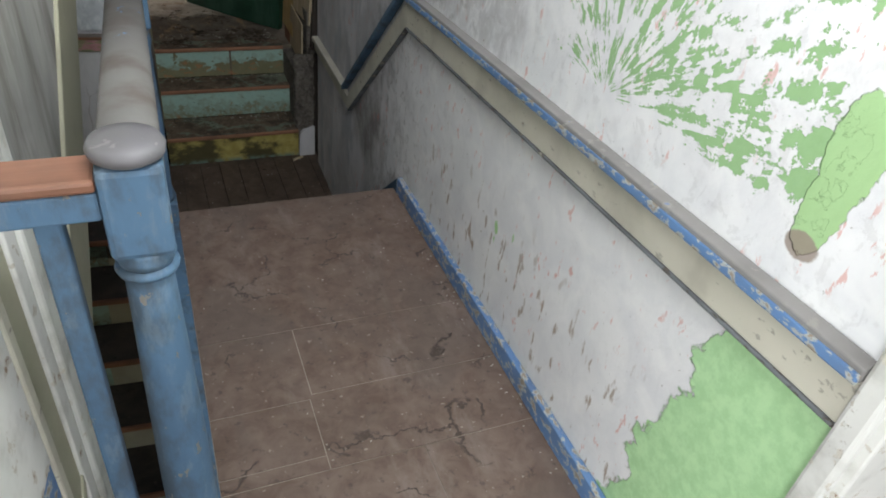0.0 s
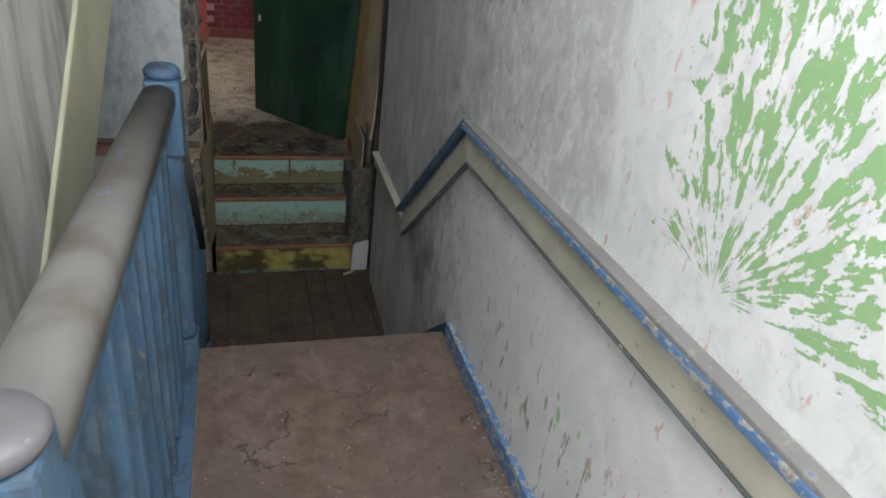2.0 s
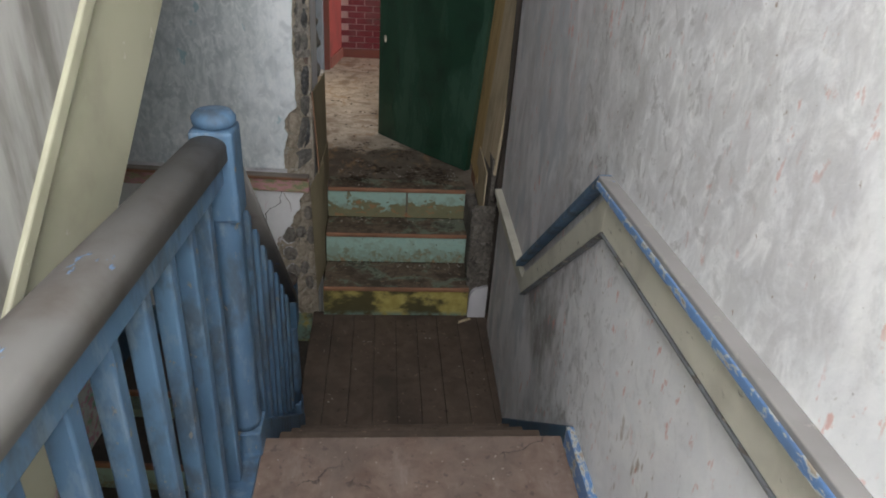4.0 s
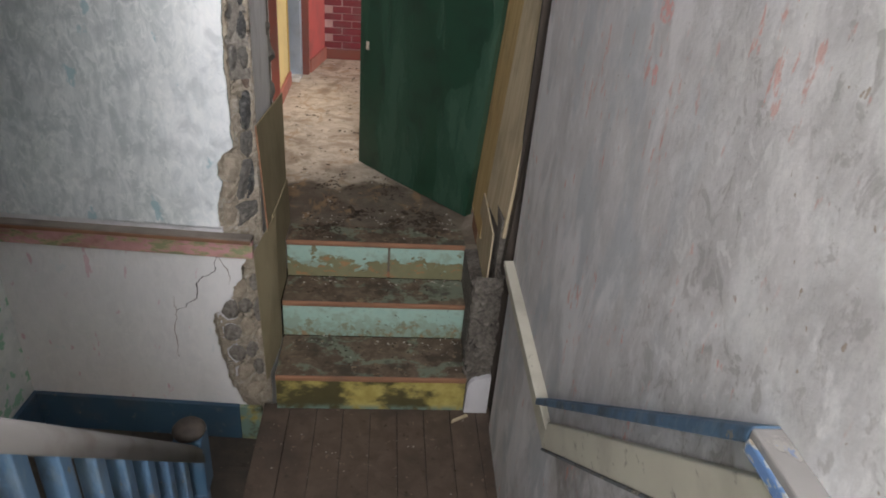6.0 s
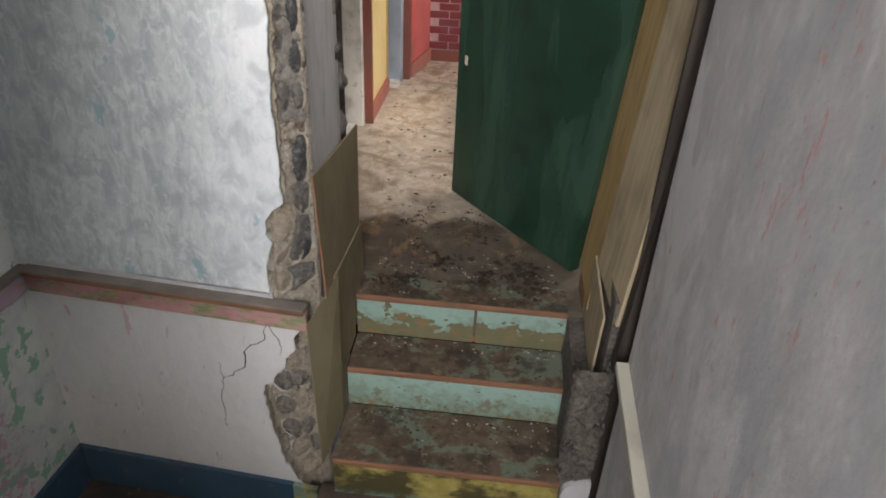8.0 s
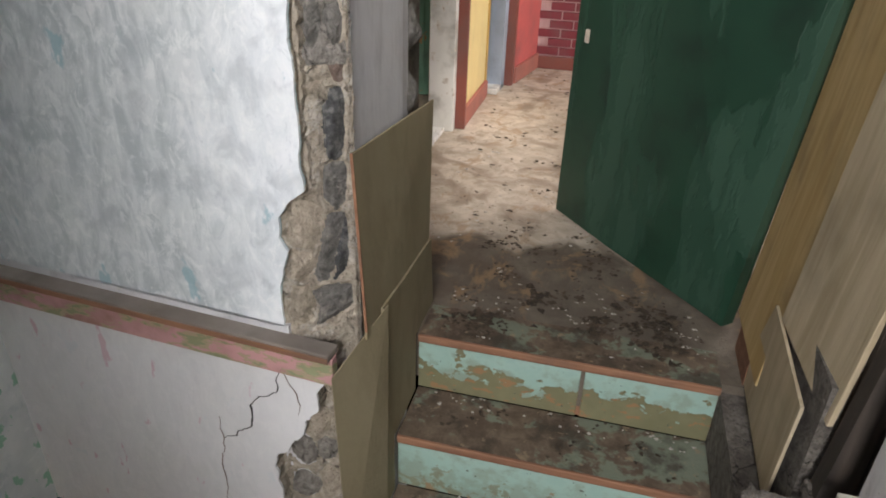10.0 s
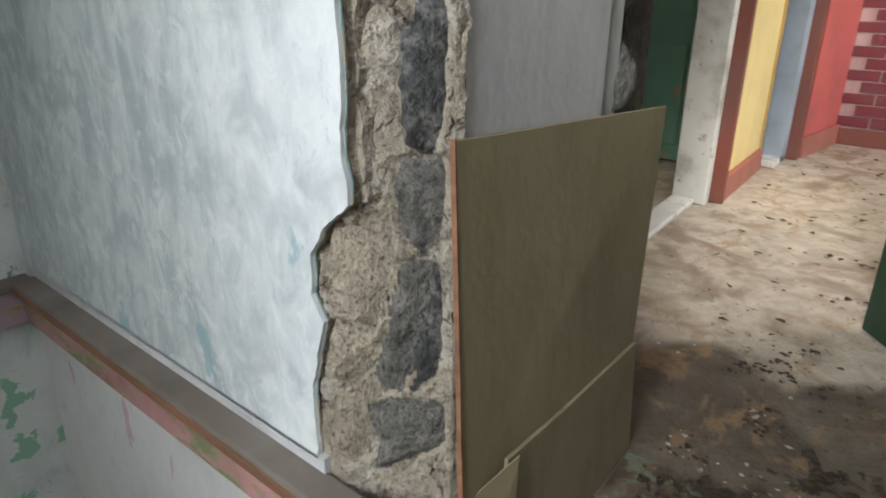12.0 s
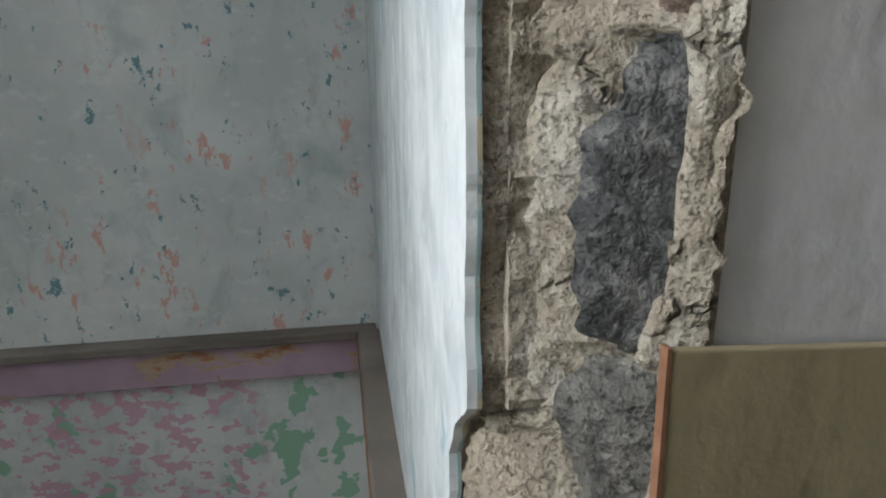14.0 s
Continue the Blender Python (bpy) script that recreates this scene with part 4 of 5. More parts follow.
def crack(points, width, y, parent, material):
    """A jagged open crack: a thin dark groove filling."""
    bm = bmesh.new()
    rnd = random.Random(len(points))
    path = ragged([(*p, 1) for p in points], 0.007, 0.008, 7, False) + [points[-1]]
    k = len(path)
    rows = []
    for i, (x, z) in enumerate(path):
        w = width * (0.3 + 0.7 * math.sin(math.pi * (i + 0.5) / k)) * rnd.uniform(0.6, 1.2)
        rows.append([bm.verts.new((x - w, y, z)), bm.verts.new((x + w, y, z)), bm.verts.new((x + w, y + 0.003, z)), bm.verts.new((x - w, y + 0.003, z))])
    for a, b in zip(rows, rows[1:]):
        for i in range(4):
            bm.faces.new((a[i], a[(i + 1) % 4], b[(i + 1) % 4], b[i]))
    bmesh.ops.recalc_face_normals(bm, faces=bm.faces)
    return part("crack", bm, material, parent)


crack([(-0.978, 0.688), (-0.989, 0.650), (-0.994, 0.620), (-1.04, 0.585), (-1.060, 0.560), (-1.069, 0.501), (-1.11, 0.455), (-1.143, 0.438)], 0.0022, 0.0185, back, M_HOLE)
crack([(-1.150, 0.50), (-1.152, 0.40), (-1.165, 0.33), (-1.16, 0.22)], 0.0012, 0.0185, back, M_STONE_BROWN)
crack([(-0.975, 0.68), (-0.955, 0.645), (-0.94, 0.60), (-0.945, 0.57)], 0.0012, 0.0185, back, M_STONE_BROWN)

reveal = structure("wall_reveal", box(-0.90, -0.880, 0.13, 0.49, -0.3, 2.75), M_GREY, "grey plaster and loose stone in the door reveal")
# the reveal beside the doorway: grey plaster, then a hole and loose stone
part("reveal_plaster", box(-0.880, -0.832, 0.104, 0.405, 0.5, 2.75, 0.004), M_REVEAL, reveal, "smooth grey plaster in the door reveal")
part("reveal_edge", box(-0.848, -0.830, 0.094, 0.112, 0.6, 2.75, 0.005), M_MORTAR, reveal)
# Black slab: the hole's inner shade given as colour on a solid.
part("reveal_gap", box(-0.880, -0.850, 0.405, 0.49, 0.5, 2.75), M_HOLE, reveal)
part("reveal_gap", box(-0.874, -0.855, 0.491, 0.6, 0.5, 2.95), M_RUBBLE, reveal)
for k, (sy, sz, ry, rz) in enumerate([(0.43, 1.14, 0.06, 0.06), (0.45, 1.28, 0.05, 0.07), (0.40, 1.38, 0.07, 0.05), (0.42, 1.52, 0.08, 0.08), (0.42, 1.7, 0.08, 0.09), (0.41, 1.9, 0.08, 0.1), (0.42, 2.12, 0.08, 0.11), (0.42, 2.4, 0.08, 0.14), (0.42, 1.0, 0.08, 0.08), (0.42, 0.8, 0.08, 0.1)]):
    part("stone", stone(-0.852, sy + 0.03, sz, 0.035, ry * 0.8, rz, k + 40), M_STONE_MID, reveal, "", True)
part("lintel", box(-0.836, 0.06, 0.106, 0.49, 2.752, 3.4), M_GREY, reveal)

turned(back, -0.88, 0.02)

right_pier = structure("wall_back_right", box(0.21, 0.6, 0.04, 0.49, -0.3, 3.4), M_GREY, "rubble pier at the doorway")
part("pier_core", box(0.045, 0.208, 0.04, 0.49, -0.3, 0.66), M_RUBBLE, right_pier)
# Solid dark slabs give the gap beside the frame its shade by colour.
part("pier_gap", box(0.046, 0.20, 0.0215, 0.0395, -0.3, 3.4), M_DARKWOOD_SHADE, right_pier)
part("pier_gap", box(0.10, 0.3, -0.1, 0.04, -0.3, 3.4), M_DARKWOOD_SHADE, right_pier, "black slab coloured as the shade between plaster and door frame")
sheet = rubble_sheet(0.046, -0.066, -0.02, 0.64, 0.010, -0.058, 0.004, 8)
part("mortar", sheet, M_RUBBLE, right_pier, "grey crumbling mortar")
for k, (sx, sz) in enumerate([(0.02, 0.61), (-0.02, 0.53), (0.025, 0.50), (0.0, 0.42), (-0.03, 0.37), (0.03, 0.33), (-0.015, 0.28), (0.02, 0.22), (0.035, 0.66)]):
    part("stone", stone(sx, 0.012, sz, 0.024, 0.02, 0.028, k + 60), M_RUBBLE, right_pier, "", True)
part("plaster_foot", prism(ragged([(-0.05, 0.0), (0.044, 0.0), (0.044, 0.19, 1), (-0.02, 0.17, 1), (-0.045, 0.13)], 0.005, 0.02, 3), "y", -0.012, 0.05), M_GREY, right_pier)
part("inner_side", box(-0.0505, 0.044, 0.03, 0.49, 0.0, 0.515), M_RUBBLE, right_pier)
part("inner_side", box(0.016, 0.044, 0.045, 0.44, 0.515, 0.86), M_RUBBLE, right_pier)
# Dark strip painted for shade where wall end and frame meet.
leaned(part("frame_edge", box(0.022, 0.052, -0.02, 0.02, 0.67, 2.75), M_DARKWOOD_SHADE, right_pier, "dark strip put in for the shade at the frame edge"))

# lower landing: boards at the foot of the entry steps, a dark platform one step down
low = structure("floor_lower", box(-0.85, 0.05, FOOT - 0.03, 0.02, -0.14, -0.012), M_DARKFLOOR, "dark boarded lower stair landing", "floor")
for i in range(9):
    x0 = -0.85 + i * 0.106
    part("floorboard", box(x0 + 0.0012, min(x0 + 0.1048, 0.06), FOOT - 0.03, 0.03, -0.012, 0.0, 0.0015), M_LOWFLOOR, low)
turned(structure("floor_platform", box(-1.76, -0.80, -0.43, 0.02, -0.3, -0.175), M_DARKFLOOR, "near-black platform one step below the boards", "floor"), -0.88, 0.02)

# ---- stairs ----
short = thing("stair_flight", "short dark-stained flight down from the landing", "stairs")
for i in range(4):
    y0, z1 = EDGE + i * 0.2075, LAND - i * LAND / 4
    part("riser", box(-0.80, 0.03, y0 - 0.02, y0, z1 - LAND / 4, z1 - 0.025), M_LOWFLOOR, short)
    if i:
        part("tread", box(-0.80, 0.03, y0 - 0.22, y0 + 0.02, z1 - 0.03, z1, 0.006), M_LOWFLOOR, short)
part("landing_nosing", box(-0.80, -0.004, EDGE - 0.05, EDGE + 0.012, LAND - 0.028, LAND - 0.004, 0.006), M_LINO, short, "lino-covered rounded landing edge")

entry = thing("entry_steps", "three painted wooden steps with worn brown nosings", "stairs")
TREADS = [(0.0, 0.18, 0.245, M_YELLOW, "mouldy yellow riser"), (0.245, 0.36, 0.425, M_MINT, "scuffed mint green riser"), (0.425, 0.54, 0.56, M_MINT, "flaking mint green riser")]
for k, (y0, z1, y1, m, lab) in enumerate(TREADS):
    x0 = -0.7965
    if k < 2:
        part("riser", box(x0, -0.052, y0, y0 + 0.02, z1 - RISE + (0 if k else 0.001), z1 - 0.022, 0.002), m, entry, lab)
    else:
        part("riser", box(x0, -0.376, y0, y0 + 0.02, z1 - RISE, z1 - 0.022, 0.002), m, entry, lab)
        part("riser", box(-0.366, -0.052, y0, y0 + 0.02, z1 - RISE, z1 - 0.022, 0.002), m, entry, lab)
        part("riser_backing", box(-0.378, -0.364, y0 + 0.006, y0 + 0.021, z1 - RISE, z1 - 0.022), M_NOSE, entry, "bare red-brown wood in the joint")
    part("tread", box(x0, -0.052, y0 - 0.008, y1, z1 - 0.022, z1 - 0.001, 0.003), M_TREAD, entry, "grimy tread with traces of green paint")
    part("nosing", box(x0 + 0.002, -0.053, y0 - 0.018, y0 - 0.008, z1 - 0.022, z1 + 0.001, 0.004), M_NOSE, entry)

lower = thing("lower_stair_flight", "lower flight with green and cream risers, dark treads", "stairs")
for i in range(7):
    y0, z1 = -0.43 - 0.276 * i, -0.17 - 0.18 * i
    part("tread", box(-1.76, -0.72, y0 - 0.01, y0 + 0.29, z1 - 0.03, z1, 0.006), M_DARKFLOOR, lower)
    part("nosing", box(-1.76, -0.72, y0 - 0.026, y0 - 0.01, z1 - 0.03, z1 + 0.002, 0.005), M_NOSE, lower)
    part("riser", box(-1.15, -0.72, y0, y0 + 0.018, z1 - 0.18, z1 - 0.03), M_OLIVE, lower, "cream riser end")
    part("riser", box(-1.76, -1.15, y0, y0 + 0.018, z1 - 0.18, z1 - 0.03), M_MINT, lower, "dull green riser")
turned(lower, -0.88, 0.02)
structure("floor_below", box(-1.76, -0.8, -3.6, -2.0, -1.6, -1.43), M_DARKFLOOR, "dark floor at the foot of the lower flight", "floor")

# partition beside the upper flight, its sloping string, and the soffit
def slope_z(y, low_edge=True):
    return 1.5 + (y + 1.87) * 0.95 if low_edge else 1.5 + (y + 2.22) * 0.98


PX = -0.967
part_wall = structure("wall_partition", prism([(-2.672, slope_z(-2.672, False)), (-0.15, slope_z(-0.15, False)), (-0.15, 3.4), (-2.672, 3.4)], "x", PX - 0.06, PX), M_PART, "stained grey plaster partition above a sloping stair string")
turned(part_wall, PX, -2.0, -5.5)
upper = thing("upper_stair_string", "cream-painted sloping stair string with a rounded bead", "stairs")
part("string_board", prism([(-3.3, slope_z(-3.3)), (-0.1, slope_z(-0.1)), (-0.1, slope_z(-0.1, False)), (-3.3, slope_z(-3.3, False))], "x", PX - 0.058, PX - 0.006), M_OLIVE, upper)
bead = [(-2.9, slope_z(-2.9, False) - 0.034), (-0.1, slope_z(-0.1, False) - 0.034), (-0.1, slope_z(-0.1, False) + 0.004), (-2.9, slope_z(-2.9, False) + 0.004)]
part("bead", prism(bead, "x", PX - 0.006, PX + 0.008, 0.004), M_OLIVE, upper, "chipped cream bead along the string")
turned(upper, PX, -2.0, -5.5)
soffit = structure("soffit_upper", prism([(-3.6, slope_z(-3.6)), (0.02, slope_z(0.02)), (0.02, slope_z(0.02) + 0.1), (-3.6, slope_z(-3.6) + 0.1)], "x", -1.76, PX - 0.06), M_GREY, "grey plaster soffit under the upper flight", "ceiling")
turned(soffit, PX, -2.0, -5.5)
casing = thing("stair_casing", "cream and white casing boards chipped to blue paint", "door casing")
part("white_strip", box(PX - 0.06, PX + 0.012, -2.722, -2.673, 0.3, 3.39, 0.004), M_WHITE, casing)
part("white_bead", box(PX - 0.06, PX + 0.018, -2.752, -2.723, 0.3, 3.39, 0.008), M_WHITE, casing)
part("white_strip", box(PX - 0.06, PX + 0.010, -2.80, -2.753, 0.3, 3.39, 0.004), M_WHITE, casing)
part("olive_board", box(PX - 0.06, PX + 0.004, -2.882, -2.801, -0.2, 3.39, 0.003), M_OLIVE, casing)
part("thin_bead", box(PX - 0.03, PX + 0.014, -2.915, -2.883, -0.2, 3.39, 0.006), M_CREAM, casing, "cream bead chipped to red-brown")
part("white_board", box(PX - 0.06, PX + 0.012, -3.10, -2.916, 1.13, 3.39, 0.004), M_WHITE, casing)
part("blue_block", box(PX - 0.06, PX + 0.010, -3.10, -2.916, LAND, 1.128, 0.004), M_BLUE_CHIP, casing, "chipped blue lower board")
part("white_board", box(PX - 0.06, PX + 0.002, -3.6, -3.101, LAND, 3.39, 0.004), M_WHITE, casing)

turned(casing, PX, -2.0, -5.5)

# white casing at the mouth of the landing
mouth = thing("landing_casing", "peeling white door casing at the head of the landing", "door casing")
part("casing_board", box(-0.012, 0.30, -3.455, -3.425, LAND, 3.0, 0.004), M_WHITE, mouth)
part("casing_edge", box(-0.03, -0.001, -3.44, -3.40, LAND, 3.0, 0.007), M_WHITE, mouth)

# ---- landing lino, in pieces ----
lino = thing("lino_sheets", "worn brown lino laid in cracked sheets", "lino", "", "")
PIECES = [(-0.80, -0.004, -2.30, EDGE + 0.012), (-0.80, -0.545, -2.565, -2.30), (-0.545, -0.004, -2.55, -2.30), (-0.80, -0.553, -2.745, -2.565),
          (-0.553, -0.004, -2.785, -2.55), (-0.80, -0.32, -3.3, -2.785), (-0.80, -0.553, -2.785, -2.745), (-0.32, -0.004, -3.3, -2.785)]
for x0, x1, y0, y1 in PIECES:
    part("lino_sheet", box(x0 + 0.0014, x1 - 0.0014, y0 + 0.0014, y1 - 0.0014, LAND - 0.002, LAND, 0.0008), M_LINO, lino)

# ---- trim on the right wall ----
dado = tagged(new("trim_dado"), "cream dado rail with a dusty grey ledge, stepping down the stairs", "dado rail", "", "structure")


def rail_piece(y0, y1, lo0, lo1, hi0, hi1, x0, x1, material, name, label=""):
    part(name, prism([(y0, lo0), (y1, lo1), (y1, hi1), (y0, hi0)], "x", x0, x1, 0.003), material, dado, label)


rail_piece(-3.40, -1.634, 1.432, 1.362, 1.515, 1.452, -0.020, -0.001, M_CREAM, "rail_board")
# Added strip that draws the dirty shadow line along the board's lower edge.
rail_piece(-3.40, -1.634, 1.424, 1.354, 1.4315, 1.3615, -0.024, -0.001, M_RAIL_SHADE, "rail_bead", "dark strip for dirt and shade under the rail board")
rail_piece(-3.40, -1.585, 1.515, 1.452, 1.540, 1.476, -0.034, -0.001, M_SHELF, "rail_ledge", "dusty grey ledge")
rail_piece(-3.40, -1.590, 1.513, 1.450, 1.531, 1.467, -0.038, -0.0345, M_BLUE_CHIP, "ledge_edge", "chipped blue ledge edge")
rail_piece(-1.634, -0.885, 1.362, 0.715, 1.452, 0.800, -0.020, -0.001, M_CREAM, "rail_board")
rail_piece(-1.634, -0.885, 1.354, 0.707, 1.3615, 0.7145, -0.024, -0.001, M_RAIL_SHADE, "rail_bead", "dark strip for dirt and shade under the rail board")
rail_piece(-1.585, -0.80, 1.454, 0.778, 1.478, 0.80, -0.034, -0.001, M_BLUE, "rail_ledge", "blue sloping ledge")
rail_piece(-0.884, -0.11, 0.715, 0.710, 0.775, 0.762, -0.020, -0.001, M_CREAM, "rail_board")
rail_piece(-0.80, -0.11, 0.778, 0.764, 0.80, 0.786, -0.034, -0.001, M_CREAM, "rail_ledge", "worn cream ledge")
splayed(dado)

skirt = tagged(new("baseboard_landing"), "chipped blue skirting board along the stair landing", "skirting board", "", "structure")
part("skirting_board", box(-0.022, -0.001, -3.40, -1.66, LAND + 0.001, 0.803, 0.004), M_BLUE_CHIP, skirt)
part("skirting_board", prism([(-1.66, 0.70), (-0.86, 0.0), (-0.86, 0.085), (-1.66, 0.803)], "x", -0.02, -0.001, 0.003), M_DARKBLUE, skirt, "dark blue skirting down the flight")

splayed(skirt)

# ---- pink rail and dark blue skirting on the back and left walls ----
pink = tagged(new("trim_pink_rail"), "layered pink and green paint on a wooden wall rail", "dado rail", "", "structure")
part("rail_board", box(-1.734, -0.846, 0.0, 0.022, 0.69, 0.758, 0.003), M_PINKRAIL, pink)
part("rail_ledge", box(-1.734, -0.846, -0.014, 0.03, 0.758, 0.776, 0.004), M_RAILWOOD, pink, "dusty brown ledge")
part("rail_board", box(-1.76, -1.738, -0.9, 0.02, 0.69, 0.758, 0.003), M_MAUVE, pink, "mauve rail board")
part("rail_ledge", box(-1.76, -1.725, -0.9, 0.02, 0.758, 0.776, 0.004), M_RAILWOOD, pink, "dusty brown ledge")
part("ledge_edge", box(-1.734, -0.847, -0.0165, -0.0143, 0.757, 0.770, 0.0005), M_NOSE, pink, "bare orange-brown ledge edge")
turned(pink, -0.88, 0.02)
blue_sk = tagged(new("baseboard_platform"), "dark blue skirting with a yellow end", "skirting board", "", "structure")
part("skirting_board", box(-1.74, -0.945, 0.002, 0.02, -0.174, 0.0, 0.003), M_DARKBLUE, blue_sk)
part("skirting_board", box(-0.944, -0.856, 0.002, 0.02, -0.174, -0.002, 0.003), M_YELLOW, blue_sk, "yellow painted end")
part("skirting_board", box(-1.76, -1.741, -0.43, 0.02, -0.174, 0.0, 0.003), M_DARKBLUE, blue_sk)

turned(blue_sk, -0.88, 0.02)

# ---- balustrade ----
BX = -0.838
newel = thing("newel_post", "blue turned newel post with a rubbed bare cap", "newel post", "newel posts of the stair rail")
nb = part("block", box(-0.874, -0.796, -3.042, -2.964, 1.567, 1.688, 0.008), M_BLUE, newel)
part("cap", lathe([(0.036, 1.687), (0.044, 1.692), (0.046, 1.701), (0.041, 1.709), (0.02, 1.712), (0.004, 1.7125)], -0.835, -3.003, 28), M_CAP, nb, "worn round cap", True)
ns = part("shaft", lathe([(0.044, 0.62), (0.045, 0.8), (0.043, 1.1), (0.037, 1.35), (0.033, 1.48), (0.032, 1.531)], -0.835, -3.003, 24), M_BLUE, newel, "", True)
part("neck", lathe([(0.034, 1.542), (0.037, 1.550), (0.040, 1.556), (0.036, 1.562), (0.038, 1.568)], -0.835, -3.003, 24), M_BLUE, ns, "", True)
part("ring", lathe([(0.032, 1.530), (0.040, 1.532), (0.042, 1.537), (0.039, 1.543), (0.032, 1.544)], -0.835, -3.003, 24), M_BLUE, ns, "", True)
for piece in newel.children_recursive:
    for v in piece.data.vertices:
        v.co = Vector((-0.844 + (v.co.x + 0.835) * 0.92, -2.996 + (v.co.y + 3.003) * 0.92, v.co.z + 0.021))

newel2 = thing("newel_post", "blue square newel post with a low round cap", "newel post", "newel posts of the stair rail")
nb2 = part("block", box(BX - 0.042, BX + 0.042, -1.690, -1.606, 1.39, 1.585, 0.008), M_BLUE, newel2)
part("cap", lathe([(0.036, 1.584), (0.042, 1.59), (0.043, 1.602), (0.034, 1.613), (0.01, 1.617)], BX, -1.643, 24), M_BLUE, nb2, "", True)
part("shaft", lathe([(0.036, 0.81), (0.040, 0.83), (0.033, 0.86), (0.036, 1.1), (0.032, 1.32), (0.038, 1.35), (0.033, 1.37), (0.036, 1.391)], BX, -1.643, 20), M_BLUE, newel2, "", True)
part("foot", box(BX - 0.042, BX + 0.042, -1.685, -1.601, 0.55, 0.81, 0.006), M_BLUE, newel2)

newel3 = thing("newel_post", "small dark blue newel post at the stair foot", "newel post", "newel posts of the stair rail")
part("block", box(BX - 0.033, BX + 0.033, -0.903, -0.837, 0.56, 0.74, 0.006), M_DARKBLUE, newel3)
part("cap", lathe([(0.030, 0.739), (0.037, 0.744), (0.038, 0.754), (0.03, 0.764), (0.008, 0.768)], BX, -0.87, 20), M_DARKWOOD_SHADE, newel3, "", True)
part("shaft", lathe([(0.030, 0.20), (0.034, 0.3), (0.028, 0.54), (0.032, 0.561)], BX, -0.87, 18), M_BLUE, newel3, "", True)
part("foot", box(BX - 0.033, BX + 0.033, -0.903, -0.837, -0.17, 0.2, 0.006), M_BLUE, newel3)


def round_rail(a, b, x, w, h, n=10):
    """A handrail with a rounded top from (y, z) to (y, z), z at its top."""
    prof = [(-w, -h)] + [(-w * math.cos(math.pi * i / n), -h * 0.45 + h * 0.45 * math.sin(math.pi * i / n)) for i in range(n + 1)] + [(w, -h)]
    bm = bmesh.new()
    ends = [[bm.verts.new((x + p, y, z + q)) for p, q in prof] for y, z in (a, b)]
    k = len(prof)
    for i in range(k):
        bm.faces.new((ends[0][i], ends[0][(i + 1) % k], ends[1][(i + 1) % k], ends[1][i]))
    bm.faces.new(ends[0][::-1]), bm.faces.new(ends[1])
    bmesh.ops.recalc_face_normals(bm, faces=bm.faces)
    return bm


bal = thing("balustrade", "worn blue balustrade with a dusty grey handrail", "balustrade")
part("handrail", round_rail((-2.962, 1.703), (-1.684, 1.578), BX - 0.008, 0.038, 0.050), M_RAILTOP, bal, "dusty rounded handrail", True)
part("under_rail", prism([(-2.964, 1.600), (-1.686, 1.475), (-1.686, 1.527), (-2.964, 1.652)], "x", BX - 0.034, BX + 0.018, 0.004), M_BLUE, bal)
part("bottom_rail", box(BX - 0.03, BX + 0.038, -2.95, -1.60, LAND - 0.16, LAND + 0.010, 0.004), M_BLUE, bal, "grimy blue edge board")
slat = part("baluster", box(-0.017, 0.017, -0.015, 0.015, LAND + 0.012, 1.492, 0.004), M_BLUE, bal)
slat.location = (BX - 0.010, -1.765, 0)
for i in range(1, 10):
    s = slat.copy()
    scene.collection.objects.link(s)
    s.location = (BX - 0.010 + 0.001 * math.sin(3 * i), -1.765 - 0.123 * i, 0)
    s.rotation_euler = (0, 0, 0.03 * math.sin(5 * i))
    s.scale = (1, 1, 1 + 0.0078 * i)

bal2 = thing("stair_balustrade", "worn blue balustrade down the short flight", "balustrade")
RS = (0.735 - 1.515) / (-0.903 + 1.602)
part("handrail", round_rail((-1.602, 1.515), (-0.902, 0.735), BX, 0.038, 0.06), M_RAILTOP, bal2, "dusty rounded handrail", True)
part("string", prism([(-1.60, LAND - 0.25), (-0.84, -0.14), (-0.84, 0.10), (-1.60, LAND + 0.04)], "x", BX - 0.022, BX + 0.036, 0.003), M_BLUE, bal2, "blue outer string")
for i in range(8):
    y = -1.55 + 0.084 * i
    zt, zb = 1.515 + RS * (y + 1.602) - 0.05, LAND + 0.02 - 0.80 * (y + 1.60)
    part("baluster", hexa([(BX - 0.016, y - 0.015, zb), (BX + 0.016, y - 0.015, zb), (BX + 0.016, y + 0.015, zb - 0.024), (BX - 0.016, y + 0.015, zb - 0.024),
                           (BX - 0.016, y - 0.015, zt + 0.012), (BX + 0.016, y - 0.015, zt + 0.012), (BX + 0.016, y + 0.015, zt - 0.012), (BX - 0.016, y + 0.015, zt - 0.012)], 0.003), M_BLUE, bal2)

cross = thing("cross_rail", "short blue rail with a rubbed red-brown top", "balustrade")
part("rail_top", box(-1.10, -0.880, -3.028, -2.962, 1.681, 1.697, 0.005), M_REDWOOD, cross, "rubbed red-brown rail top")
part("rail_body", box(-1.10, -0.880, -3.025, -2.965, 1.643, 1.681, 0.004), M_BLUE, cross)
part("baluster", box(-0.953, -0.923, -3.010, -2.980, 0.45, 1.643, 0.004), M_BLUE, cross)

# ---- doorway: post, lining boards, green door ----
post = thing("door_post", "yellow pine door post beside a pale lining board", "door frame")
part("post", box(-0.010, 0.044, 0.341, 0.645, FLOOR2 + 0.075, 2.6, 0.004), M_POST, post)
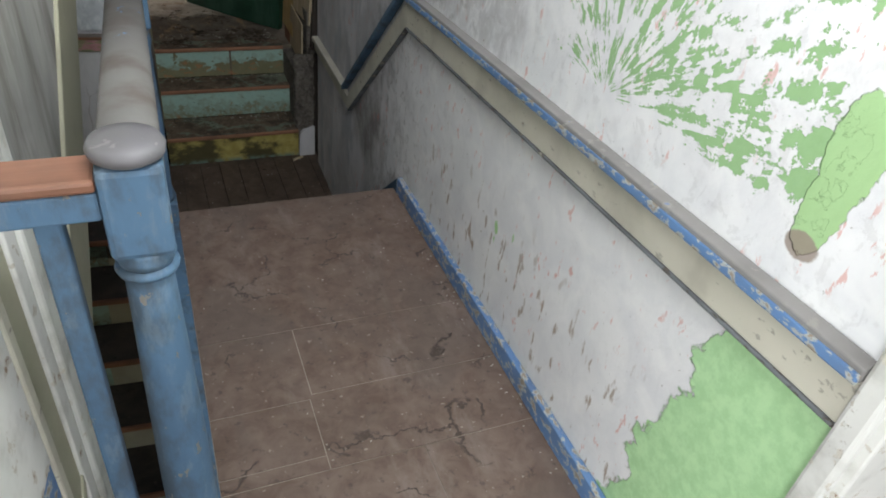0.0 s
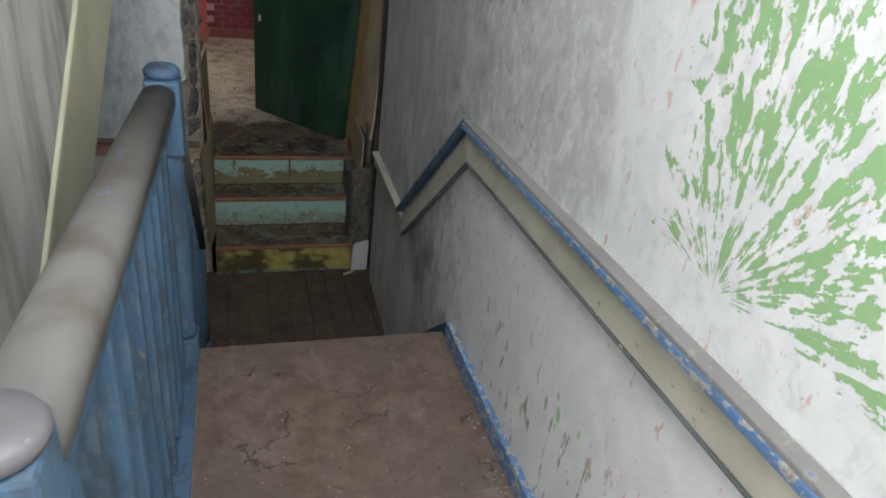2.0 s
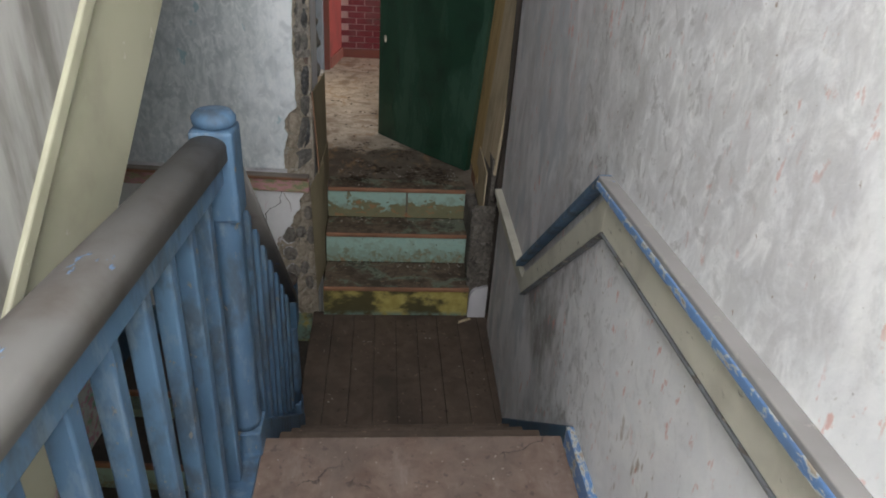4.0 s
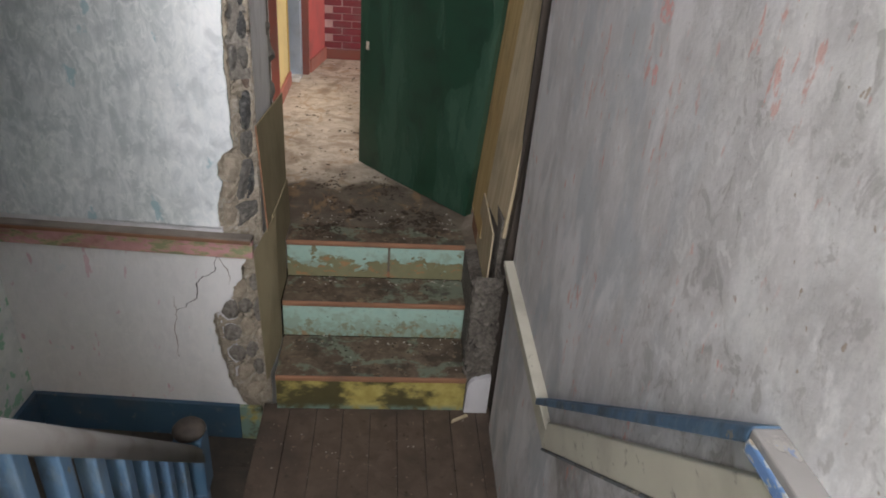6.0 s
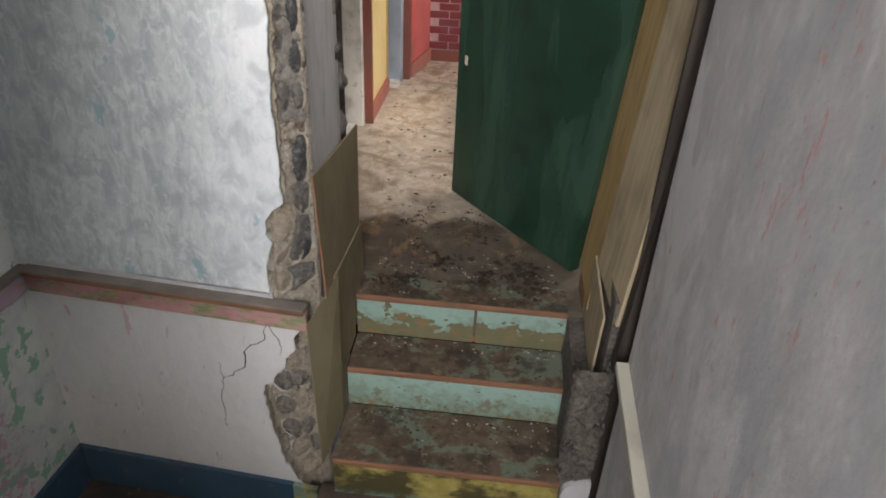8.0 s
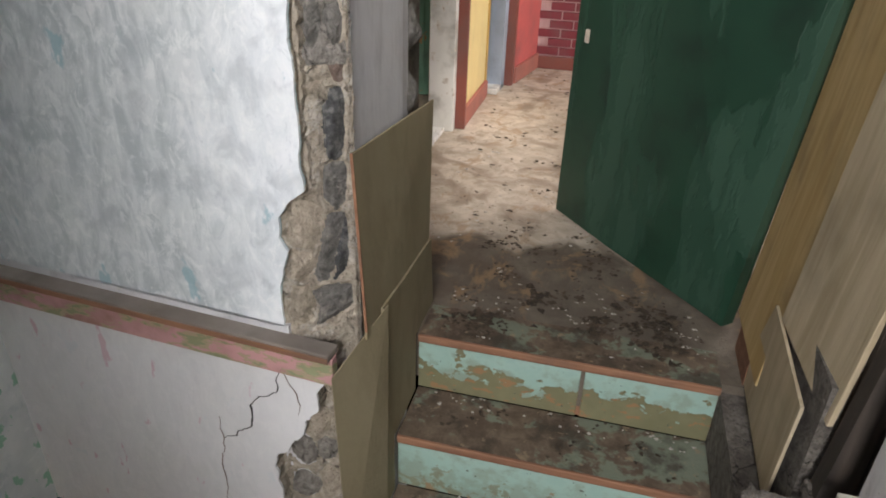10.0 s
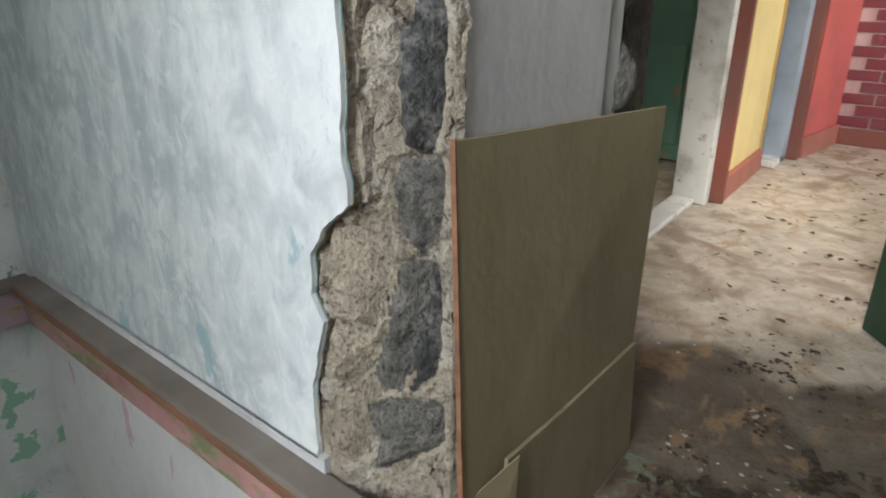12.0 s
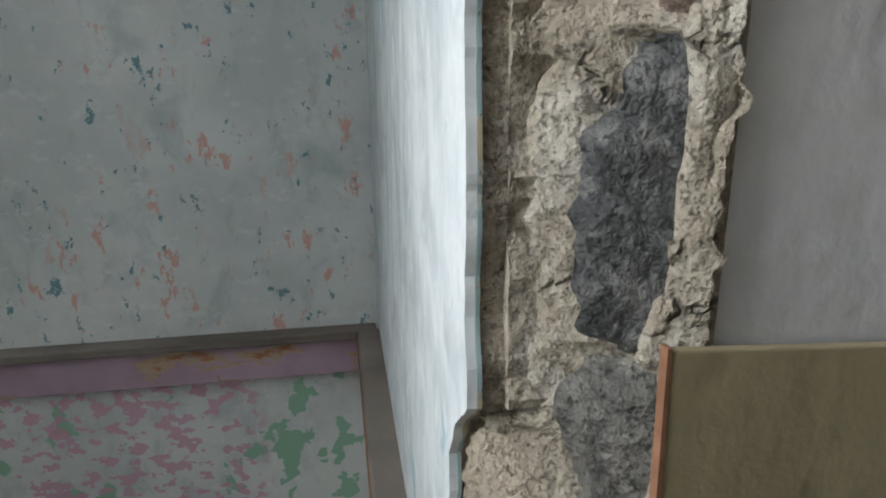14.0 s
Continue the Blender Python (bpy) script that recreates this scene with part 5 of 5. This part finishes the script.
part("post_stub", box(-0.006, 0.044, 0.44, 0.59, FLOOR2, FLOOR2 + 0.077), M_NOSE, post, "dark broken post foot")
part("lining_board", hexa([(-0.014, 0.335, 0.80), (0.010, 0.03, 0.79), (0.022, 0.034, 0.79), (-0.0105, 0.339, 0.80), (-0.014, 0.325, 2.6), (0.010, 0.02, 2.6), (0.022, 0.024, 2.6), (-0.0105, 0.329, 2.6)], 0.002), M_PALEWOOD, post, "pale weathered lining board")
leaned(post)
flap = thing("loose_board", "loose pale board hanging to a point", "board")
part("board", prism([(0.105, 0.522), (0.49, 0.548), (0.385, 0.802), (0.085, 0.778)], "x", -0.004, 0.003, 0.0015), M_PALEWOOD, flap)

door = tagged(new("door_1"), "dark green plank door standing open into the room", "door", "", "structure")
H, F = Vector((-0.035, 0.66)), Vector((-0.537, 1.262))
along = (F - H).normalized()
cross_d = Vector((along.y, -along.x))
W = (F - H).length
leaf = bmesh.new()
for i in range(9):
    for j in range(2):
        p = H + along * (W * i / 8) + cross_d * (0.04 * j + 0.004 * math.sin(i * 0.8))
        for z in (FLOOR2 + 0.012 + 0.006 * math.sin(i * 2.1), 2.52):
            leaf.verts.new((p.x + 0.075 * max(0.0, z - 0.6) * (1 - i / 8), p.y, z))
bmesh.ops.convex_hull(leaf, input=leaf.verts[:])
leaf_ob = part("leaf", leaf, M_DOOR, door)
c = H + along * (W - 0.06) - cross_d * 0.006
dd = along * 0.010
part("lock_plate", hexa([(c.x - dd.x, c.y - dd.y, 1.135), (c.x + dd.x, c.y + dd.y, 1.135), (c.x + dd.x + cross_d.x * 0.004, c.y + dd.y + cross_d.y * 0.004, 1.135), (c.x - dd.x + cross_d.x * 0.004, c.y - dd.y + cross_d.y * 0.004, 1.135),
                         (c.x - dd.x, c.y - dd.y, 1.175), (c.x + dd.x, c.y + dd.y, 1.175), (c.x + dd.x + cross_d.x * 0.004, c.y + dd.y + cross_d.y * 0.004, 1.175), (c.x - dd.x + cross_d.x * 0.004, c.y - dd.y + cross_d.y * 0.004, 1.175)], 0.002), M_LOCK, leaf_ob, "small pale lock plate")

# ---- fibreboard sheets against the reveal ----
sheet_a = thing("fibreboard_sheet", "tall olive fibreboard sheet leaning in the door reveal", "board", "fibreboard sheets in the reveal")
part("sheet", hexa([(-0.810, 0.080, 0.755), (-0.805, 0.080, 0.755), (-0.804, 0.536, 0.730), (-0.809, 0.536, 0.730), (-0.830, 0.088, 1.146), (-0.825, 0.088, 1.146), (-0.811, 0.575, 1.107), (-0.816, 0.575, 1.107)], 0.001), M_BOARD, sheet_a)
part("torn_edge", hexa([(-0.8092, 0.0782, 0.775), (-0.8038, 0.0782, 0.775), (-0.8038, 0.0802, 0.775), (-0.8092, 0.0802, 0.775), (-0.8302, 0.0862, 1.147), (-0.8248, 0.0862, 1.147), (-0.8248, 0.0882, 1.147), (-0.8302, 0.0882, 1.147)]), M_NOSE, sheet_a, "red-brown torn edge")
sheet_b = thing("fibreboard_sheet", "lower olive fibreboard sheet cut along the steps", "board", "fibreboard sheets in the reveal")
part("sheet", prism([(0.150, 0.182), (0.226, 0.182), (0.226, 0.363), (0.406, 0.363), (0.406, 0.543), (0.57, 0.543), (0.536, 0.756), (0.30, 0.770), (0.158, 0.784)], "x", -0.8035, -0.7985, 0.0005), M_BOARD, sheet_b)
sheet_c = thing("fibreboard_sheet", "narrow olive fibreboard strip standing before the sheets", "board", "fibreboard sheets in the reveal")
part("sheet", hexa([(-0.822, -0.032, 0.17), (-0.820, -0.034, 0.17), (-0.793, 0.151, 0.20), (-0.795, 0.152, 0.20), (-0.839, -0.028, 0.735), (-0.837, -0.030, 0.735), (-0.790, 0.168, 0.787), (-0.792, 0.169, 0.787)], 0.0004), M_BOARD, sheet_c)

# ---- room beyond ----
structure("floor_room", box(-2.6, 0.95, 0.43, 3.5, FLOOR2 - 0.15, FLOOR2 - 0.0015), M_ROOMFLOOR, "dusty pale floor littered with flakes", "floor")
structure("ceiling_room", box(-2.6, 1.2, 0.49, 3.5, 2.95, 3.1), M_CEIL, "plain plaster ceiling over the passage", "ceiling")
ww = structure("wall_room_right", box(0.95, 1.15, 0.49, 1.6, FLOOR2, 2.95), M_HALL, "white wall with a window opening")
part("wall_piece", box(0.95, 1.15, 3.1, 3.5, FLOOR2, 2.95), M_HALL, ww)
part("wall_piece", box(0.95, 1.15, 1.6, 3.1, FLOOR2, FLOOR2 + 0.5), M_HALL, ww)
part("wall_piece", box(0.95, 1.15, 1.6, 3.1, 2.5, 2.95), M_HALL, ww)
structure("wall_room_near", box(-2.6, -0.875, 0.492, 0.6, FLOOR2, 2.95), M_GREY, "grey plaster wall beside the doorway")
structure("wall_room_near_right", box(0.20, 0.95, 0.492, 0.6, FLOOR2, 2.95), M_GREY, "grey plaster wall behind the door")
wl = structure("wall_room_left", box(-1.22, -1.10, 0.6, 1.25, FLOOR2, 2.95), M_GREY, "plaster passage wall with doorways")
part("wall_piece", box(-1.22, -1.065, 2.02, 2.56, FLOOR2, 2.95), M_YELLOWWALL, wl, "pale yellow painted wall")
part("wall_piece", box(-1.22, -1.10, 1.25, 2.02, 2.6, 2.95), M_GREY, wl)
part("skirting_board", box(-1.064, -1.045, 2.02, 2.56, FLOOR2, FLOOR2 + 0.085, 0.003), M_SALMON, wl, "salmon red skirting")
part("ochre_edge", box(-1.20, -1.06, 2.562, 2.60, FLOOR2 + 0.03, 2.95, 0.004), M_OCHRE, wl, "ochre edge trim")
part("recess_wall", box(-1.40, -1.12, 2.61, 2.66, FLOOR2, 2.95), M_BLUEGREY, wl)
part("recess_wall", box(-1.40, -1.0, 2.70, 2.80, FLOOR2, 2.95), M_BLUEGREY, wl, "blue-grey recess wall")
part("threshold", box(-1.14, -1.0, 2.60, 2.78, FLOOR2, FLOOR2 + 0.03, 0.006), M_WHITE, wl, "white chipped threshold block")
part("red_jamb", box(-1.02, -0.955, 2.80, 2.86, FLOOR2, 2.95, 0.004), M_REDTRIM, wl, "dark red-brown jamb")
part("red_wall", hexa([(-1.1, 2.86, FLOOR2), (-0.96, 2.86, FLOOR2), (-0.885, 3.28, FLOOR2), (-1.1, 3.28, FLOOR2), (-1.1, 2.86, 2.95), (-0.96, 2.86, 2.95), (-0.885, 3.28, 2.95), (-1.1, 3.28, 2.95)]), M_REDWALL, wl, "red painted wall")
part("skirting_board", hexa([(-0.958, 2.86, FLOOR2), (-0.944, 2.86, FLOOR2), (-0.869, 3.27, FLOOR2), (-0.883, 3.27, FLOOR2), (-0.958, 2.86, FLOOR2 + 0.09), (-0.944, 2.86, FLOOR2 + 0.09), (-0.869, 3.27, FLOOR2 + 0.09), (-0.883, 3.27, FLOOR2 + 0.09)], 0.002), M_SALMON, wl, "salmon red skirting")
frame_l = thing("door_frame", "white door frame edged with red-brown trim", "door frame")
part("white_jamb", box(-1.20, -1.085, 1.945, 1.995, FLOOR2, 2.6, 0.004), M_WHITE, frame_l)
part("red_trim", box(-1.12, -1.04, 1.996, 2.019, FLOOR2, 2.95, 0.004), M_REDTRIM, frame_l, "red-brown trim")
part("sill", box(-1.20, -1.12, 1.25, 1.944, FLOOR2, FLOOR2 + 0.02, 0.005), M_WHITE, frame_l, "white worn door sill")
green = thing("panel_door", "faded green panelled door with orange scuffs", "door")
part("leaf", box(-2.2, -1.30, 2.44, 2.48, FLOOR2 + 0.01, 2.5, 0.003), M_GREENDOOR, green)
for z0, z1 in ((0.62, 1.02), (1.12, 1.75), (1.85, 2.42)):
    part("panel_moulding", prism([(-1.75, z0), (-1.36, z0), (-1.36, z1), (-1.75, z1)], "y", 2.428, 2.44, 0.005), M_GREENDOOR, green)
structure("wall_room_far_left", box(-2.6, -2.45, 0.6, 3.5, FLOOR2, 2.95), M_HALL, "plain wall of the next room")
structure("wall_room_far", box(-2.45, -1.23, 2.5, 2.6, FLOOR2, 2.95), M_HALL, "plain wall of the next room")

# painted brick wall at the end of the passage
brick_wall = structure("wall_brick", box(-1.0, 0.95, 3.285, 3.5, FLOOR2, 2.95), M_JOINT, "dark red painted brick wall with pale joints")
part("skirting_board", box(-0.884, 0.95, 3.262, 3.277, FLOOR2, FLOOR2 + 0.075, 0.003), M_REDTRIM, brick_wall, "dark red skirting")
brick_mesh = None
BW, BH = 0.145, 0.052
for row in range(26):
    for col in range(13):
        x0 = -0.90 + col * BW + (BW / 2 if row % 2 else 0)
        if x0 + BW > 0.93:
            continue
        if brick_mesh is None:
            first = part("brick", box(0.0045, BW - 0.0045, 3.272, 3.29, 0.004, BH - 0.004, 0.002), M_BRICK, brick_wall)
            brick_mesh, ob = first.data, first
        else:
            ob = new("brick", brick_mesh)
            ob.parent = brick_wall
        rnd = random.Random(row * 31 + col)
        ob.location = (x0, rnd.uniform(-0.002, 0.002), FLOOR2 + 0.08 + row * BH)

# ---- litter ----
def litter(name, label, material, spots, seed, flat=0.8):
    rnd = random.Random(seed)
    bm = bmesh.new()
    for x0, x1, y0, y1, z, count, smin, smax in spots:
        for _ in range(count):
            s = rnd.uniform(smin, smax)
            for _ in range(12):
                c = Vector((rnd.uniform(x0, x1), rnd.uniform(y0, y1), z + s * 0.12))
                if noise.noise(Vector((c.x * 7, c.y * 9, seed))) + 0.6 * noise.noise(Vector((c.x * 21, c.y * 24, seed))) > rnd.uniform(0.0, 0.45):
                    break
            k = rnd.choice((4, 5, 6))
            spin, lift = rnd.uniform(0, 6.3), rnd.uniform(0, flat)
            ax = Vector((math.cos(spin), math.sin(spin), 0))
            top, bot = [], []
            for i in range(k):
                a = 6.283 * i / k + rnd.uniform(-0.4, 0.4)
                r = s * rnd.uniform(0.45, 1.0)
                p = Vector((math.cos(a) * r, math.sin(a) * r * rnd.uniform(0.5, 1), 0))
                p.z = abs(p.dot(ax)) * lift + rnd.uniform(0, 0.15) * s
                top.append(bm.verts.new(c + p + Vector((0, 0, s * 0.1))))
                bot.append(bm.verts.new(c + p))
            bm.faces.new(top), bm.faces.new(bot[::-1])
            for i in range(k):
                bm.faces.new((bot[i], bot[(i + 1) % k], top[(i + 1) % k], top[i]))
    return tagged(linked(name, bm, material), label, "debris", "", "stuff")


litter("leaf_litter", "dark dry leaf litter and dirt on steps and floor", M_LEAF,
       [(-0.76, -0.08, 0.44, 0.75, FLOOR2, 420, 0.003, 0.010), (-0.70, -0.06, 0.46, 0.72, FLOOR2, 110, 0.010, 0.022), (-0.75, -0.3, 0.75, 1.1, FLOOR2, 190, 0.003, 0.011), (-0.98, -0.45, 1.1, 3.2, FLOOR2, 90, 0.004, 0.015),
        (-0.76, -0.07, 0.26, 0.42, 0.36, 60, 0.003, 0.011), (-0.76, -0.07, 0.02, 0.24, 0.18, 80, 0.003, 0.011), (-0.8, -0.02, -0.6, -0.02, 0.0, 40, 0.003, 0.009)], 3)
litter("paint_flakes", "pale paint flakes scattered on steps and floors", M_CHIPS,
       [(-0.76, -0.08, 0.44, 0.8, FLOOR2, 110, 0.002, 0.008), (-0.98, -0.45, 0.8, 3.2, FLOOR2, 60, 0.004, 0.012), (-0.76, -0.07, 0.36, 0.42, 0.36, 40, 0.002, 0.009),
        (-0.76, -0.07, 0.19, 0.24, 0.18, 36, 0.002, 0.009), (-0.76, -0.07, 0.02, 0.19, 0.18, 16, 0.002, 0.006), (-0.8, -0.02, -0.7, -0.02, 0.0, 30, 0.002, 0.006), (-0.79, -0.03, -3.1, -1.7, LAND, 45, 0.0015, 0.0045), (-0.06, -0.025, -3.1, -1.7, LAND, 40, 0.002, 0.006)], 5)

chip = thing("wood_chip", "small split of pale wood lying on the landing boards", "debris")
part("chip", hexa([(-0.105, -0.075, 0.001), (-0.03, -0.035, 0.001), (-0.038, -0.02, 0.001), (-0.10, -0.06, 0.001), (-0.10, -0.07, 0.012), (-0.035, -0.035, 0.009), (-0.04, -0.026, 0.009), (-0.098, -0.06, 0.012)], 0.001), M_PALEWOOD, chip)
